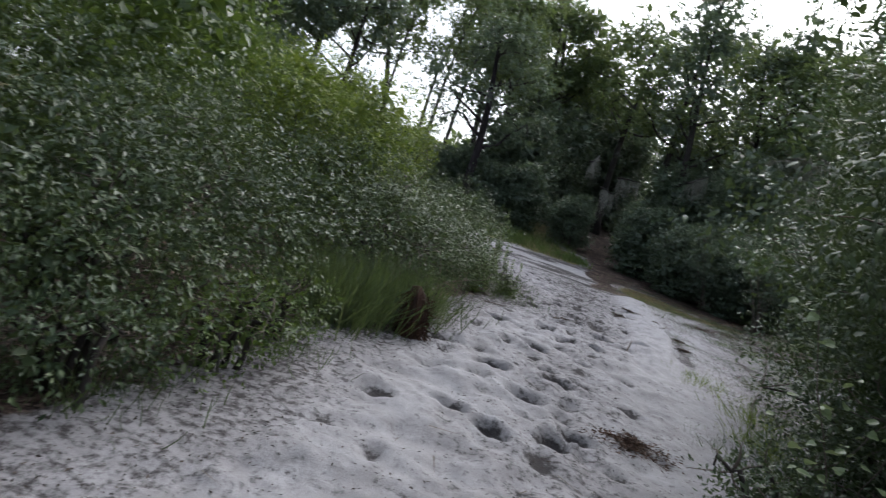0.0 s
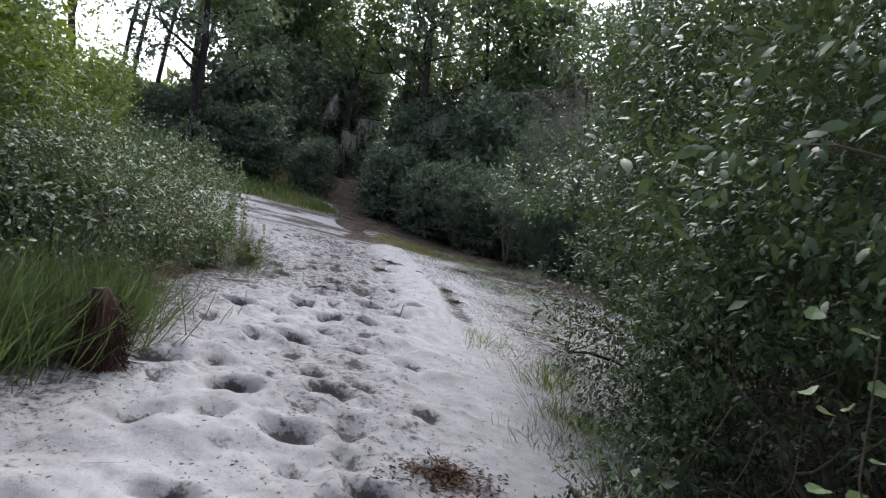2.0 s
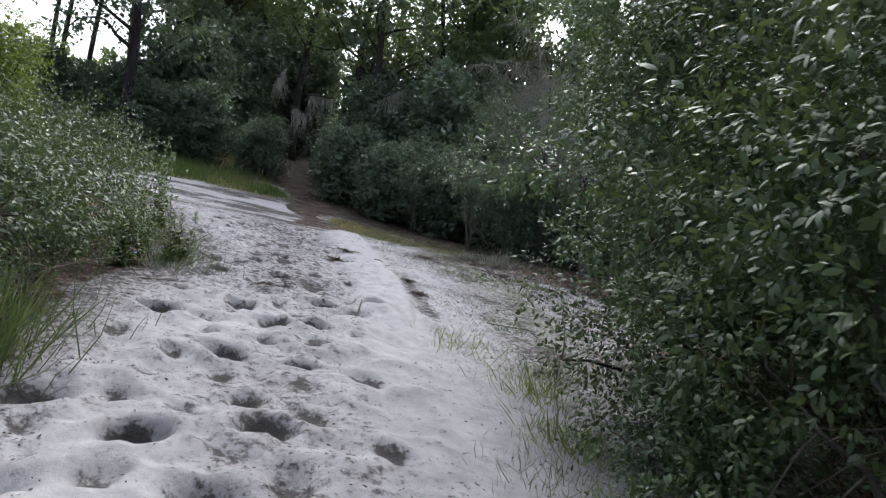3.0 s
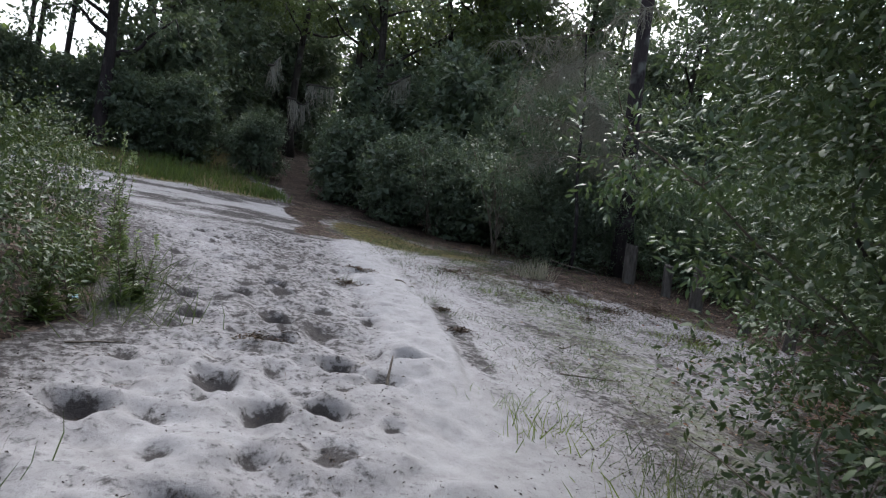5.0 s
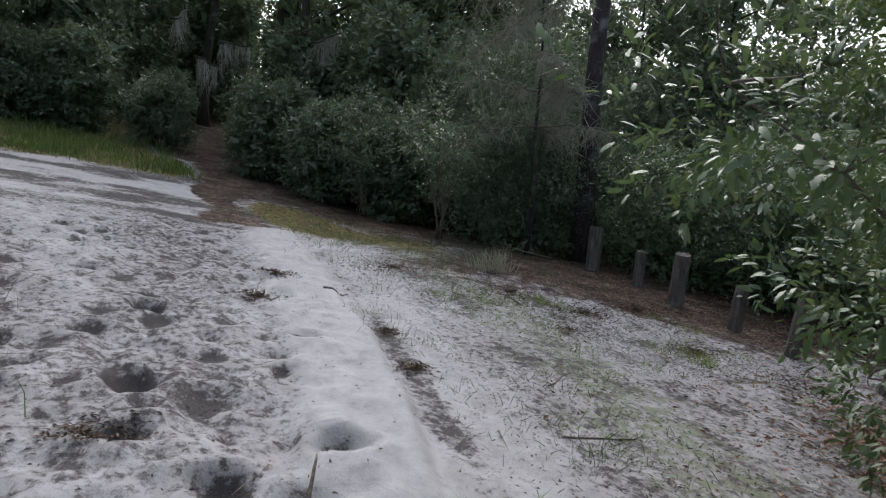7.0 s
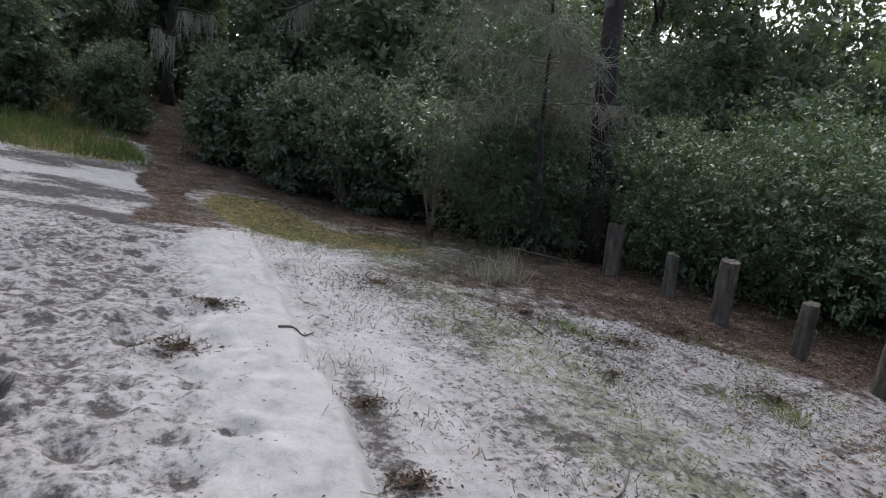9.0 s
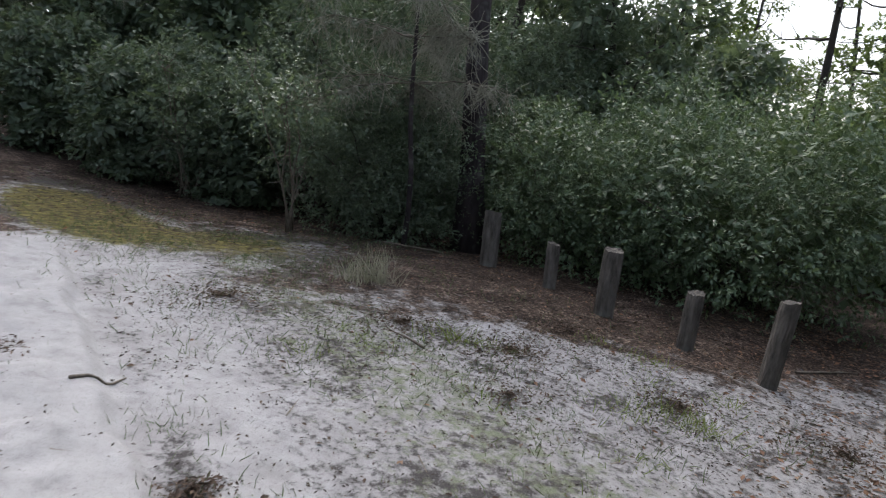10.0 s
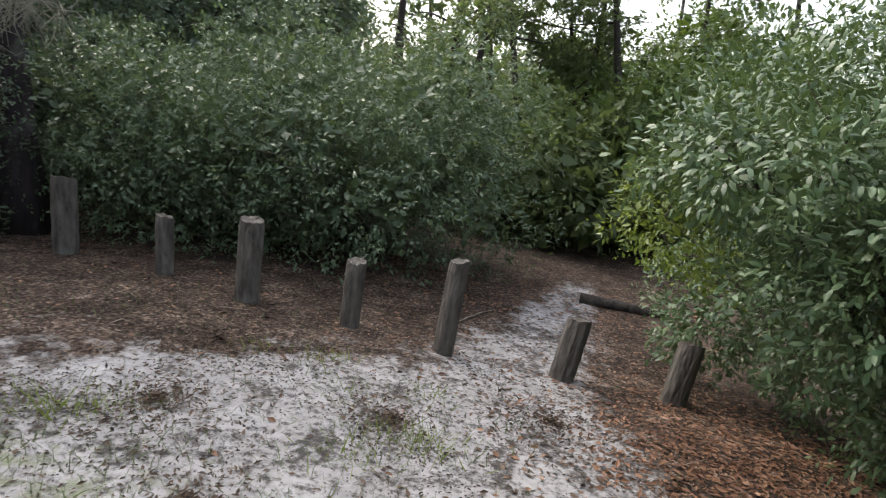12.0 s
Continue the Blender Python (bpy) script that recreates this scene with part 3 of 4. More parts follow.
rng = np.random.default_rng(8)
near_thicket = shrub("oak_thicket", 12.4, 20.0, dome(rng, 2.5, 5.0, 16), 8500, 5, 0.085, DARK_LEAF, "dense dark evergreen oak thicket reaching the ground", 20, stems=12, width=1.1, core=60, spray=0.2, group="dark thickets along the clearing")
turned(near_thicket, 15.9, 19.2, 80, 0.95)
turned(near_thicket, 11.2, 18.0, 250, 0.62)
thicket_a = shrub("oak_thicket", 20.5, 16.5, dome(rng, 2.5, 5.0, 16), 1600, 5, 0.18, DARK_LEAF, "dense dark evergreen oak thicket reaching the ground", 21, stems=12, width=1.15, core=75, spray=0.25, group="dark thickets along the clearing")
thicket_b = shrub("oak_thicket", 11.9, 24.2, dome(rng, 2.3, 5.8, 15), 1600, 5, 0.18, DARK_LEAF, "dense dark evergreen oak thicket reaching the ground", 22, stems=12, width=1.15, core=75, spray=0.25, group="dark thickets along the clearing")
for x, y, turn, s in ((10.6, 28.2, 200, 1.0), (15.5, 22.5, 300, 1.1), (14.0, 27.5, 20, 1.2), (17.8, 19.6, 140, 1.0), (2.9, 32.2, 60, 0.95), (-2.0, 31.0, 10, 0.5)):
    turned(thicket_a, x, y, turn, s)
# The last five, mostly unseen, are added around the start to block skylight.
for x, y, turn, s in ((0.5, 32.0, 150, 0.45), (-5.5, 30.5, 250, 0.65), (12.2, 33.5, 90, 1.1), (4.8, 35.5, 30, 1.1), (15.0, 31.5, 10, 1.2), (9.6, 40.0, 10, 1.2), (10.5, 45.0, 10, 1.5), (6.0, 44.0, 100, 1.5), (18.8, 24.0, 110, 1.1), (23.5, 20.5, 200, 1.0), (-9.0, 26.0, 40, 1.0), (5.6, 1.8, 40, 0.75), (7.0, 3.6, 130, 0.75), (4.2, -1.6, 220, 0.8), (-1.0, -5.0, 10, 1.1), (10.5, 3.0, 60, 0.8)):
    turned(thicket_b, x, y, turn, s)
for x, y, turn, s in ((-4.6, 30.2, 60, 0.5), (-2.2, 30.6, 140, 0.55), (-0.2, 30.0, 220, 0.5), (1.5, 29.2, 300, 0.5), (3.2, 29.0, 20, 0.55), (8.6, 22.6, 100, 0.5), (9.9, 21.0, 190, 0.5), (7.9, 25.2, 70, 0.55)):
    turned(thicket_a, x, y, turn, s)
tunnel_bush = shrub("young_oak", 5.5, 28.2, dome(rng, 1.0, 2.4, 9), 2200, 5, 0.085, DARK_LEAF, "young grey-green oak bush beside the track", 23, stems=6, spray=0.2)

shrub("oak_sapling", 9.2, 18.0, [(-0.4, -0.5, 1.9, 0.7, 0.6, 0.3), (0.2, 0.2, 1.3, 0.6, 0.6, 0.4), (-0.2, 0.5, 2.4, 0.7, 0.6, 0.35), (-0.7, -1.0, 2.0, 0.5, 0.5, 0.15)], 600, 5, 0.07, DARK_LEAF, "slender oak sapling with sparse leaf sprays before the thicket", 26, stems=6, spray=0.25, core=6, ragged=0.6, stem_r=0.016, stem_bark=TWIG)
shrub("oak_sapling", 9.0, 21.0, [(-0.5, -0.4, 1.7, 0.7, 0.7, 0.35), (0.0, 0.2, 1.1, 0.7, 0.7, 0.45), (-0.2, 0.3, 2.5, 0.8, 0.7, 0.4)], 700, 5, 0.075, DARK_LEAF, "slender oak sapling with sparse leaf sprays before the thicket", 27, stems=6, spray=0.25, core=6, ragged=0.6, stem_r=0.016, stem_bark=TWIG)
holly = shrub("holly_shrub", 14.6, 12.9, dome(rng, 2.6, 3.4, 16, 0.5), 9000, 5, 0.08, HOLLY_LEAF, "wide rounded glossy evergreen shrub behind the posts", 24, stems=12, spray=0.2, group="shrubs behind the posts")
turned(holly, 17.2, 15.6, 100, 1.05)
turned(holly, 13.5, 15.3, 210, 0.8)
low_a = shrub("brush", 20.0, 9.5, dome(rng, 2.6, 3.0, 12), 1000, 5, 0.19, FAR_LEAF, "tangled green brush in the shade", 25, stems=9, spray=0.25, group="low brush east of the posts")
for x, y, turn, s in ((24, 12.5, 30, 1.1), (25.5, 6.5, 120, 1.1), (22, 3.5, 70, 1.1), (19.0, 4.0, 200, 1.0), (16.0, 3.0, 250, 1.1), (29, 9.5, 300, 1.3), (28, 15.5, 90, 1.3), (22.0, 14.5, 190, 1.15), (31, 5, 10, 1.7), (35, 9, 100, 1.8), (34, 13, 220, 1.7), (29, 0.5, 10, 1.6)):
    turned(low_a, x, y, turn, s)

oak_a = tree("oak_tree", 16.2, 25.5, 11, (0.8, -0.5), 0.2, 0.35, 3.4, 1000, 5, 0.23, DARK_LEAF, "tall dark evergreen oak in the woods", 31, 12, "trees of the woods", 1.1)
oak_b = tree("oak_tree", 2.6, 34.0, 12, (-0.8, 0.6), 0.2, 0.4, 3.2, 950, 5, 0.22, FAR_LEAF, "tall thin-crowned oak in the woods", 32, 12, "trees of the woods", 1.0, None, 0.25)
thin_a = tree("thin_tree", -1.0, 36.0, 13, (2.6, 0.4), 0.13, 0.55, 2.3, 900, 5, 0.15, FAR_LEAF, "thin leaning tree with a sparse crown", 33, 9, "trees of the woods", 0.8, None, 0.4)
thin_b = tree("thin_tree", 27.0, 12.0, 13, (-0.9, 0.4), 0.13, 0.45, 2.2, 800, 5, 0.14, FAR_LEAF, "thin bare tree with few leaves against the sky", 34, 9, "trees of the woods", 0.7, None, 0.55)
for x, y, turn, s in ((-5.6, 28.0, 100, 0.95), (-8.5, 26.5, 200, 1.0), (20, 22, 100, 1.0), (18, 31, 220, 1.1), (-12, 36, 330, 1.0), (22.5, 19.0, 20, 0.8), (-14, 22, 0, 1.1), (-16, 10, 60, 1.1), (-13, -3, 120, 1.1)):
    turned(oak_a, x, y, turn, s)
for x, y, turn, s in ((9.9, 31.0, 240, 1.0), (14.8, 25.5, 310, 0.95), (8.6, 36.5, 200, 1.1), (23, 13.0, 60, 0.75), (27, 5.5, 20, 0.8), (24, 9.0, 290, 0.65), (21, 1.0, 80, 0.9), (32, 22, 0, 1.0), (13.5, 29.5, 45, 1.0), (6, 40, 30, 1.1), (15, 40, 90, 1.2), (25, 34, 150, 1.1), (30, 27, 210, 1.0), (-12, 34, 270, 1.1), (9.5, 44, 320, 1.1), (19, 38, 10, 1.1), (3, 45, 200, 1.1), (11, -9, 50, 1.1), (0, -12, 110, 1.1), (18, -6, 170, 1.1), (-8, -9, 10, 1.1)):
    turned(oak_b, x, y, turn, s)
for x, y, turn, s in ((-2.2, 38, 20, 1.0), (0.8, 39, 350, 0.95), (-4.5, 33, 40, 0.9), (2.0, 42, 10, 1.1), (-3.0, 44, 330, 1.1)):
    turned(thin_a, x, y, turn, s)
for x, y, turn, s in ((-5.0, 41, 30, 1.15), (-9.5, 38, 170, 1.15), (1.0, 45, 260, 1.2), (5.0, 40, 80, 1.1)):
    turned(oak_b, x, y, turn, s)
for x, y, turn, s in ((31, 15, 60, 1.1), (30, 8.5, 120, 1.0), (35, 11, 180, 1.1), (33, 4, 250, 1.1), (26, 2, 300, 1.0), (38, 17, 30, 1.2), (29, 19, 200, 1.0), (24, -4, 90, 1.0)):
    turned(thin_b, x, y, turn, s)

pine = tree("pine_tree", 12.15, 16.75, 15, (0.3, 0.2), 0.24, 0.6, 2.2, 1500, 5, 0.14, DARK_LEAF, "big straight pine with dark scaly bark", 35, 10, "trees of the woods", 0.9, PINE_BARK)
for x, y, turn, s in ((18.9, 18.4, 250, 0.8),):
    turned(oak_a, x, y, turn, s)
second = tree("oak_tree", 16.5, 20.2, 10, (0.6, -0.4), 0.17, 0.3, 2.8, 1800, 5, 0.12, DARK_LEAF, "dark forked oak behind the pine", 36, 10, "trees of the woods", 0.9)


def far_woods():
    """The woods beyond, all round, thinner and lower to the east."""
    rng = np.random.default_rng(40)
    blobs = []
    for k in range(420):
        a = k / 420 * 2 * math.pi + rng.normal(0, 0.02)
        az = math.degrees(a)
        r = rng.uniform(46, 60)
        x, y = 4 + r * math.sin(a), 10 + r * math.cos(a)
        top = 5.0 if 66 < az < 112 else 8.0
        if az < 2 or az > 332:
            top = 3.0
        z = rng.uniform(0, 1) * top
        s = rng.uniform(1.6, 3.2)
        blobs.append((x, y, float(ground_height(x, y)) + z, s, s, s * 0.75))
    v, f = foliage(rng, blobs, 12000, 4, 0.85, SMALL, 1.3, 0.1, 0.5, 0.1, 0.4)
    ob = tagged(new("far_woods", mesh_from("far_woods", v, f, FAR_LEAF)), "distant green woods all round the clearing", "woods", kind="stuff")


far_woods()

# ---------------------------------------------------------------- beside the path, west
left_dark = shrub("scrub_oak", -2.6, 4.7, [(0, -1.0, 0.9, 1.1, 1.0, 0.7), (0.6, 0.2, 0.8, 1.1, 1.1, 0.75), (0.9, 1.3, 0.8, 1.0, 1.0, 0.65), (-0.6, 0, 1.3, 1.2, 1.3, 0.7), (0.2, 0.8, 1.35, 1.0, 1.0, 0.55), (-0.6, -1.9, 1.0, 1.1, 1.0, 0.8), (0.5, -0.9, 0.45, 1.0, 1.0, 0.4)], 9000, 5, 0.045, OAK_LEAF, "dense scrub oak with small grey-green leaves", 51, stems=14, ragged=0.6)
left_back = shrub("scrub_oak", -0.7, 8.3, [(0, 0, 0.7, 1.1, 1.2, 0.65), (0.6, 1.2, 0.6, 0.9, 1.0, 0.55), (-0.8, 0.3, 1.2, 1.2, 1.3, 0.75), (0.9, 2.4, 0.55, 0.8, 0.9, 0.5), (-0.2, 1.6, 1.0, 1.0, 1.0, 0.6)], 8000, 5, 0.048, OAK_LEAF, "rounded scrub oak beside the sand", 52, stems=12, ragged=0.6)
bright_a = shrub("green_shrub", -4.3, 6.6, dome(rng, 1.9, 3.9, 13), 2200, 5, 0.1, GREEN_LEAF, "tall bright green leafy shrub behind the scrub oak", 53, stems=10, spray=0.2)
bright_b = shrub("yellow_green_shrub", -1.9, 9.6, dome(rng, 1.3, 2.9, 10), 3200, 5, 0.065, YELLOW_LEAF, "yellow-green leafy shrub catching the light", 54, stems=8, spray=0.2)
turned(bright_b, -2.6, 12.6, 70, 1.0)
turned(bright_a, -5.0, 10.5, 120, 1.0)
turned(bright_a, -6.0, 3.0, 200, 1.05)
turned(bright_a, -5.2, 0.2, 300, 1.0)
turned(bright_b, -1.5, 15.5, 200, 0.9)
turned(bright_a, -4.5, 15.5, 20, 0.9)
turned(bright_a, -6.0, 20.5, 80, 0.9)
turned(left_back, -0.4, 12.4, 160, 0.8)


def grass_clump(name, x, y, n, height, spread, leaf, label, seed, lean=0.5, z=None):
    rng = np.random.default_rng(seed)
    p = np.stack([rng.normal(0, spread, n), rng.normal(0, spread, n), np.zeros(n)], 1)
    p[:, 2] = on_ground(p[:, 0] + x, p[:, 1] + y) - gz_at(x, y) - 0.01
    d = unit(np.stack([rng.normal(0, 0.8 * lean, n) + p[:, 0] * 0.6, rng.normal(0, 0.8 * lean, n) + p[:, 1] * 0.6, np.ones(n)], 1))
    up = unit(np.cross(d, rng.normal(0, 1, (n, 3))))
    v, f = scatter(BLADE, p, d, up, height * (0.25 + 0.75 * rng.random(n)), 0.55 + 0.25 / max(height, 0.1) * rng.random(n))
    ob = new(name, mesh_from(name, v, f, leaf))
    ob.matrix_world = pose(x, y, gz_at(x, y))
    return tagged(ob, label, "grass", kind="stuff")


grass_clump("grass_clump", -0.9, 6.35, 1700, 0.85, 0.26, GRASS_BLADE, "tall green grass clump at the edge of the sand", 61)
grass_clump("grass_clump", -0.35, 7.2, 1300, 0.8, 0.27, GRASS_BLADE, "tall green grass clump at the edge of the sand", 62)
grass_clump("grass_clump", -1.15, 5.0, 400, 0.32, 0.22, GRASS_BLADE, "green grass under the scrub oak", 63)
grass_clump("grass_clump", -1.75, 3.5, 400, 0.3, 0.25, GRASS_BLADE, "green grass under the scrub oak", 64)
for k, (x, y, n, h) in enumerate(((3.65, 6.3, 450, 0.3), (4.05, 7.3, 380, 0.28), (3.3, 5.4, 260, 0.24))):
    grass_clump("grass_clump", x, y, n, h, 0.2, YELLOW_LEAF, "bright yellow-green grass beside the bush", 500 + k, 0.7)


def dead_stump():
    rng = np.random.default_rng(66)
    ob = root("stump", -0.08, 6.5, "reddish brown rotten stump among tall grass", "stump")
    z = np.linspace(-0.05, 0.5, 7)
    line = np.stack([0.03 * np.sin(z * 9), 0.05 * z, z], 1)
    part("core", mesh_from("core", *tube(line, [0.16, 0.12, 0.1, 0.09, 0.085, 0.08, 0.045], 12, 0.35, rng), ROT), ob)
    n = 500
    a, h = rng.random(n) * 6.28, rng.random(n) ** 1.5 * 0.45
    p = np.stack([np.cos(a) * (0.15 - 0.12 * h), np.sin(a) * (0.15 - 0.12 * h), h], 1)
    d = unit(np.stack([np.cos(a) * 0.4, np.sin(a) * 0.4, rng.normal(-0.6, 0.6, n)], 1))
    tagged(part("bark_fibre", mesh_from("bark_fibre", *scatter(NEEDLE, p, d, rng.normal(0, 1, (n, 3)), 0.16), ROT), ob, "shaggy red-brown fibres"), kind="stuff")


dead_stump()


def flower_weed(name, x, y, height, seed, stalks=5):
    rng = np.random.default_rng(seed)
    ob = root(name, x, y, "tall weed with leafy stalks and pale flower spikes", "weed", "weeds at the sand's edge")
    for _ in range(stalks):
        h = height * rng.uniform(0.6, 1.0)
        line = wander((rng.normal(0, 0.12), rng.normal(0, 0.12), -0.03), (rng.normal(0, 0.08), rng.normal(0, 0.08), 1), h, 6, 0.05, rng)
        stalk = part("stalk", mesh_from("stalk", *tube(line, np.linspace(0.006, 0.003, 7), 5), TWIG), ob)
        n = 90
        s = rng.random(n)
        p = np.stack([np.interp(s * 6, np.arange(7), line[:, k]) for k in range(3)], 1)
        a = rng.random(n) * 6.28
        d = np.stack([np.cos(a), np.sin(a), rng.normal(0.3, 0.3, n)], 1)
        part("leaves", mesh_from("leaves", *scatter(SMALL, p, d, np.tile((0, 0, 1.0), (n, 1)), 0.13 * (1.2 - s), 0.75), GREEN_LEAF), stalk)
        n = 40
        s = rng.random(n)
        p = line[-1] + np.stack([rng.normal(0, 0.008, n), rng.normal(0, 0.008, n), s * 0.16 - 0.05], 1)
        d = np.stack([rng.normal(0, 1, n), rng.normal(0, 1, n), np.full(n, 0.8)], 1)
        part("flower_spike", mesh_from("flower_spike", *scatter(SMALL, p, d, rng.normal(0, 1, (n, 3)), 0.03, 1.2), PALE_LEAF), stalk, "pale green-white flower spike")
    return ob


for k, (x, y, h) in enumerate(((0.9, 12.6, 1.25), (1.15, 13.1, 1.2), (0.6, 12.2, 1.0), (0.95, 11.6, 0.9), (1.2, 11.0, 0.8), (0.7, 10.3, 0.8))):
    flower_weed("flower_weed", x, y, h, 70 + k)
for k, (x, y) in enumerate(((-1.75, 3.3), (-1.25, 4.2), (-2.4, 2.6), (-1.15, 5.1), (-3.0, 1.8))):
    shrub("weed_patch", x, y, [(0, 0, 0.3, 0.4, 0.4, 0.28), (0.15, 0.3, 0.25, 0.3, 0.35, 0.22), (-0.2, -0.3, 0.3, 0.35, 0.35, 0.25)], 380, 5, 0.04, GREEN_LEAF if k % 2 else OAK_LEAF, "low leafy weeds at the foot of the scrub oak", 300 + k, stems=5, spray=0.12, core=12)

# ---------------------------------------------------------------- beside the path, east
near_bush = shrub("evergreen_oak_bush", 3.2, 3.2, [(-0.7, -0.5, 2.4, 1.15, 1.2, 0.7), (-0.1, 0.7, 2.0, 1.0, 1.0, 0.75), (0.6, 1.7, 1.3, 0.85, 0.95, 0.85), (0.3, 0.2, 3.0, 1.3, 1.4, 0.8), (0.4, 1.4, 2.2, 0.9, 0.9, 0.7), (0.3, -1.6, 2.5, 1.2, 1.0, 0.8), (0.5, 1.8, 0.5, 0.55, 0.6, 0.4), (0.7, 0.4, 1.4, 0.7, 0.8, 0.7), (0.9, 0.9, 3.5, 1.4, 1.4, 0.9), (1.4, 1.9, 2.6, 1.1, 1.1, 1.0), (0.2, 0.2, 4.2, 1.5, 1.6, 0.9), (-0.5, -0.7, 3.6, 1.3, 1.3, 0.8), (1.0, 1.6, 4.4, 1.4, 1.4, 0.9), (0.2, -1.6, 4.0, 1.4, 1.3, 0.9)], 13000, 8, 0.046, OAK_LEAF, "big evergreen oak bush with small glossy leaves over the path", 81, LEAF, 1.15, 20, 0.16, core=34, single=OAK_SINGLE, ragged=0.4, shell=0.35)
mid_bush = shrub("evergreen_oak_bush", 5.0, 6.3, [(-0.8, -0.5, 0.85, 0.85, 0.9, 0.8), (-0.6, 0.3, 1.1, 0.8, 0.8, 0.75), (-1.0, -0.9, 0.5, 0.6, 0.7, 0.45), (-0.4, 0.3, 2.3, 0.95, 1.0, 0.7), (-0.6, -0.6, 1.9, 0.9, 0.9, 0.7), (0.3, 0.0, 3.3, 1.3, 1.3, 0.9), (0.5, -0.3, 1.6, 1.2, 1.1, 1.1), (0.2, 0.6, 4.2, 1.2, 1.2, 0.8), (-0.5, 0.2, 3.2, 0.8, 0.9, 0.5)], 9000, 6, 0.05, OAK_LEAF, "tall evergreen oak bush with small grey-green leaves beside the sand", 84, LEAF, 1.1, 14, 0.18, core=40, ragged=0.45, shell=0.4)
low_oak = shrub("low_oak", 2.55, 4.15, [(0, 0, 0.25, 0.45, 0.5, 0.22), (0.3, 0.4, 0.3, 0.4, 0.4, 0.25), (0.1, -0.6, 0.25, 0.4, 0.5, 0.2)], 700, 5, 0.045, OAK_LEAF, "low oak sprouts under the bush", 88, LEAF, 1.0, 6, 0.12, core=20)
broad_bush = shrub("broad_leaved_bush", 9.2, 7.3, [(-0.7, 2.1, 2.3, 0.85, 0.5, 0.28), (-0.3, 1.6, 2.4, 1.0, 0.7, 0.6), (-1.0, 1.2, 1.75, 1.0, 0.85, 0.6), (0.3, 0.1, 1.8, 1.5, 1.4, 1.1), (0.2, -0.2, 2.9, 1.7, 1.6, 0.9), (-0.9, 0.5, 2.3, 1.1, 1.2, 0.8), (-0.9, 0.5, 0.85, 0.8, 0.7, 0.5), (-1.3, -1.0, 1.8, 1.3, 1.3, 1.0), (0.8, -0.4, 1.1, 1.0, 0.8, 0.8), (2.0, 1.3, 0.75, 0.8, 0.5, 0.6), (1.35, 0.55, 0.6, 0.9, 0.5, 0.5), (0.2, 0.35, 0.65, 0.6, 0.45, 0.45)], 12500, 8, 0.066, BROAD_LEAF, "broad-leaved glossy evergreen bush beside the posts", 82, LEAF, 0.95, 14, 0.22, core=25, single=BROAD_SINGLE)

reach_bush = shrub("broad_leaved_bush", 6.6, 6.7, [(-1.35, 1.45, 1.7, 0.55, 0.4, 0.16), (-1.75, 1.6, 2.35, 1.0, 0.6, 0.2), (-0.2, 1.5, 1.1, 0.6, 0.7, 0.5), (-0.2, 0.4, 3.0, 1.3, 1.2, 0.7), (-0.9, 1.1, 2.9, 1.1, 0.8, 0.4), (-0.4, 0.5, 1.8, 0.9, 0.8, 0.7), (-0.3, -0.5, 2.1, 1.3, 1.1, 1.0), (-0.1, 0.6, 3.7, 1.4, 1.2, 0.7), (-1.0, 1.2, 3.4, 1.0, 0.8, 0.35), (-0.8, 0.9, 4.5, 1.5, 1.3, 0.7), (-1.5, 1.4, 4.0, 1.1, 0.8, 0.4), (0.9, 0.9, 4.6, 1.4, 1.3, 0.8)], 7500, 8, 0.07, BROAD_LEAF, "broad-leaved evergreen bush reaching out over the sand", 83, LEAF, 0.85, 11, 0.25, ragged=0.5, core=16, single=BROAD_SINGLE, stem_r=0.018, stem_bark=TWIG)


# ---------------------------------------------------------------- posts
def post(x, y, height, radius, tilt, turn, seed, label):
    rng = np.random.default_rng(seed)
    ob = root("wooden_post", x, y, label, "post", "row of wooden posts")
    sides, rings = 20, 12
    z = np.linspace(-0.1, height, rings)
    a = np.linspace(0, 2 * math.pi, sides, endpoint=False)
    groove = 1 - 0.07 * (rng.random(sides) > 0.72) - 0.03 * rng.random(sides)
    r = radius * groove[None] * (1 + 0.015 * rng.normal(0, 1, (rings, sides)))
    r[-1] *= 0.93
    v = np.stack([r * np.cos(a), r * np.sin(a), np.repeat(z[:, None], sides, 1)], -1)
    v[-1, :, 2] += rng.normal(0, 0.006, sides) + 0.02 * np.cos(a + seed)
    v = v.reshape(-1, 3)
    f = []
    for i in range(rings - 1):
        for j in range(sides):
            k = (j + 1) % sides
            q = (i * sides + j, i * sides + k, (i + 1) * sides + k, (i + 1) * sides + j)
            f += [(q[0], q[1], q[2]), (q[0], q[2], q[3])]
    part("shaft", mesh_from("shaft", v, np.array(f), WEATHERED, False), ob)
    ring = v[-sides:] - (0, 0, 0.004)
    cap = np.concatenate([ring, ring.mean(0, keepdims=True) - (0, 0, 0.012)])
    part("end_grain", mesh_from("end_grain", cap, np.array([(j, (j + 1) % sides, sides) for j in range(sides)]), WEATHERED), ob, "worn end grain on top")
    ob.matrix_world = pose(x, y, gz_at(x, y), 0, tilt, turn)
    return ob


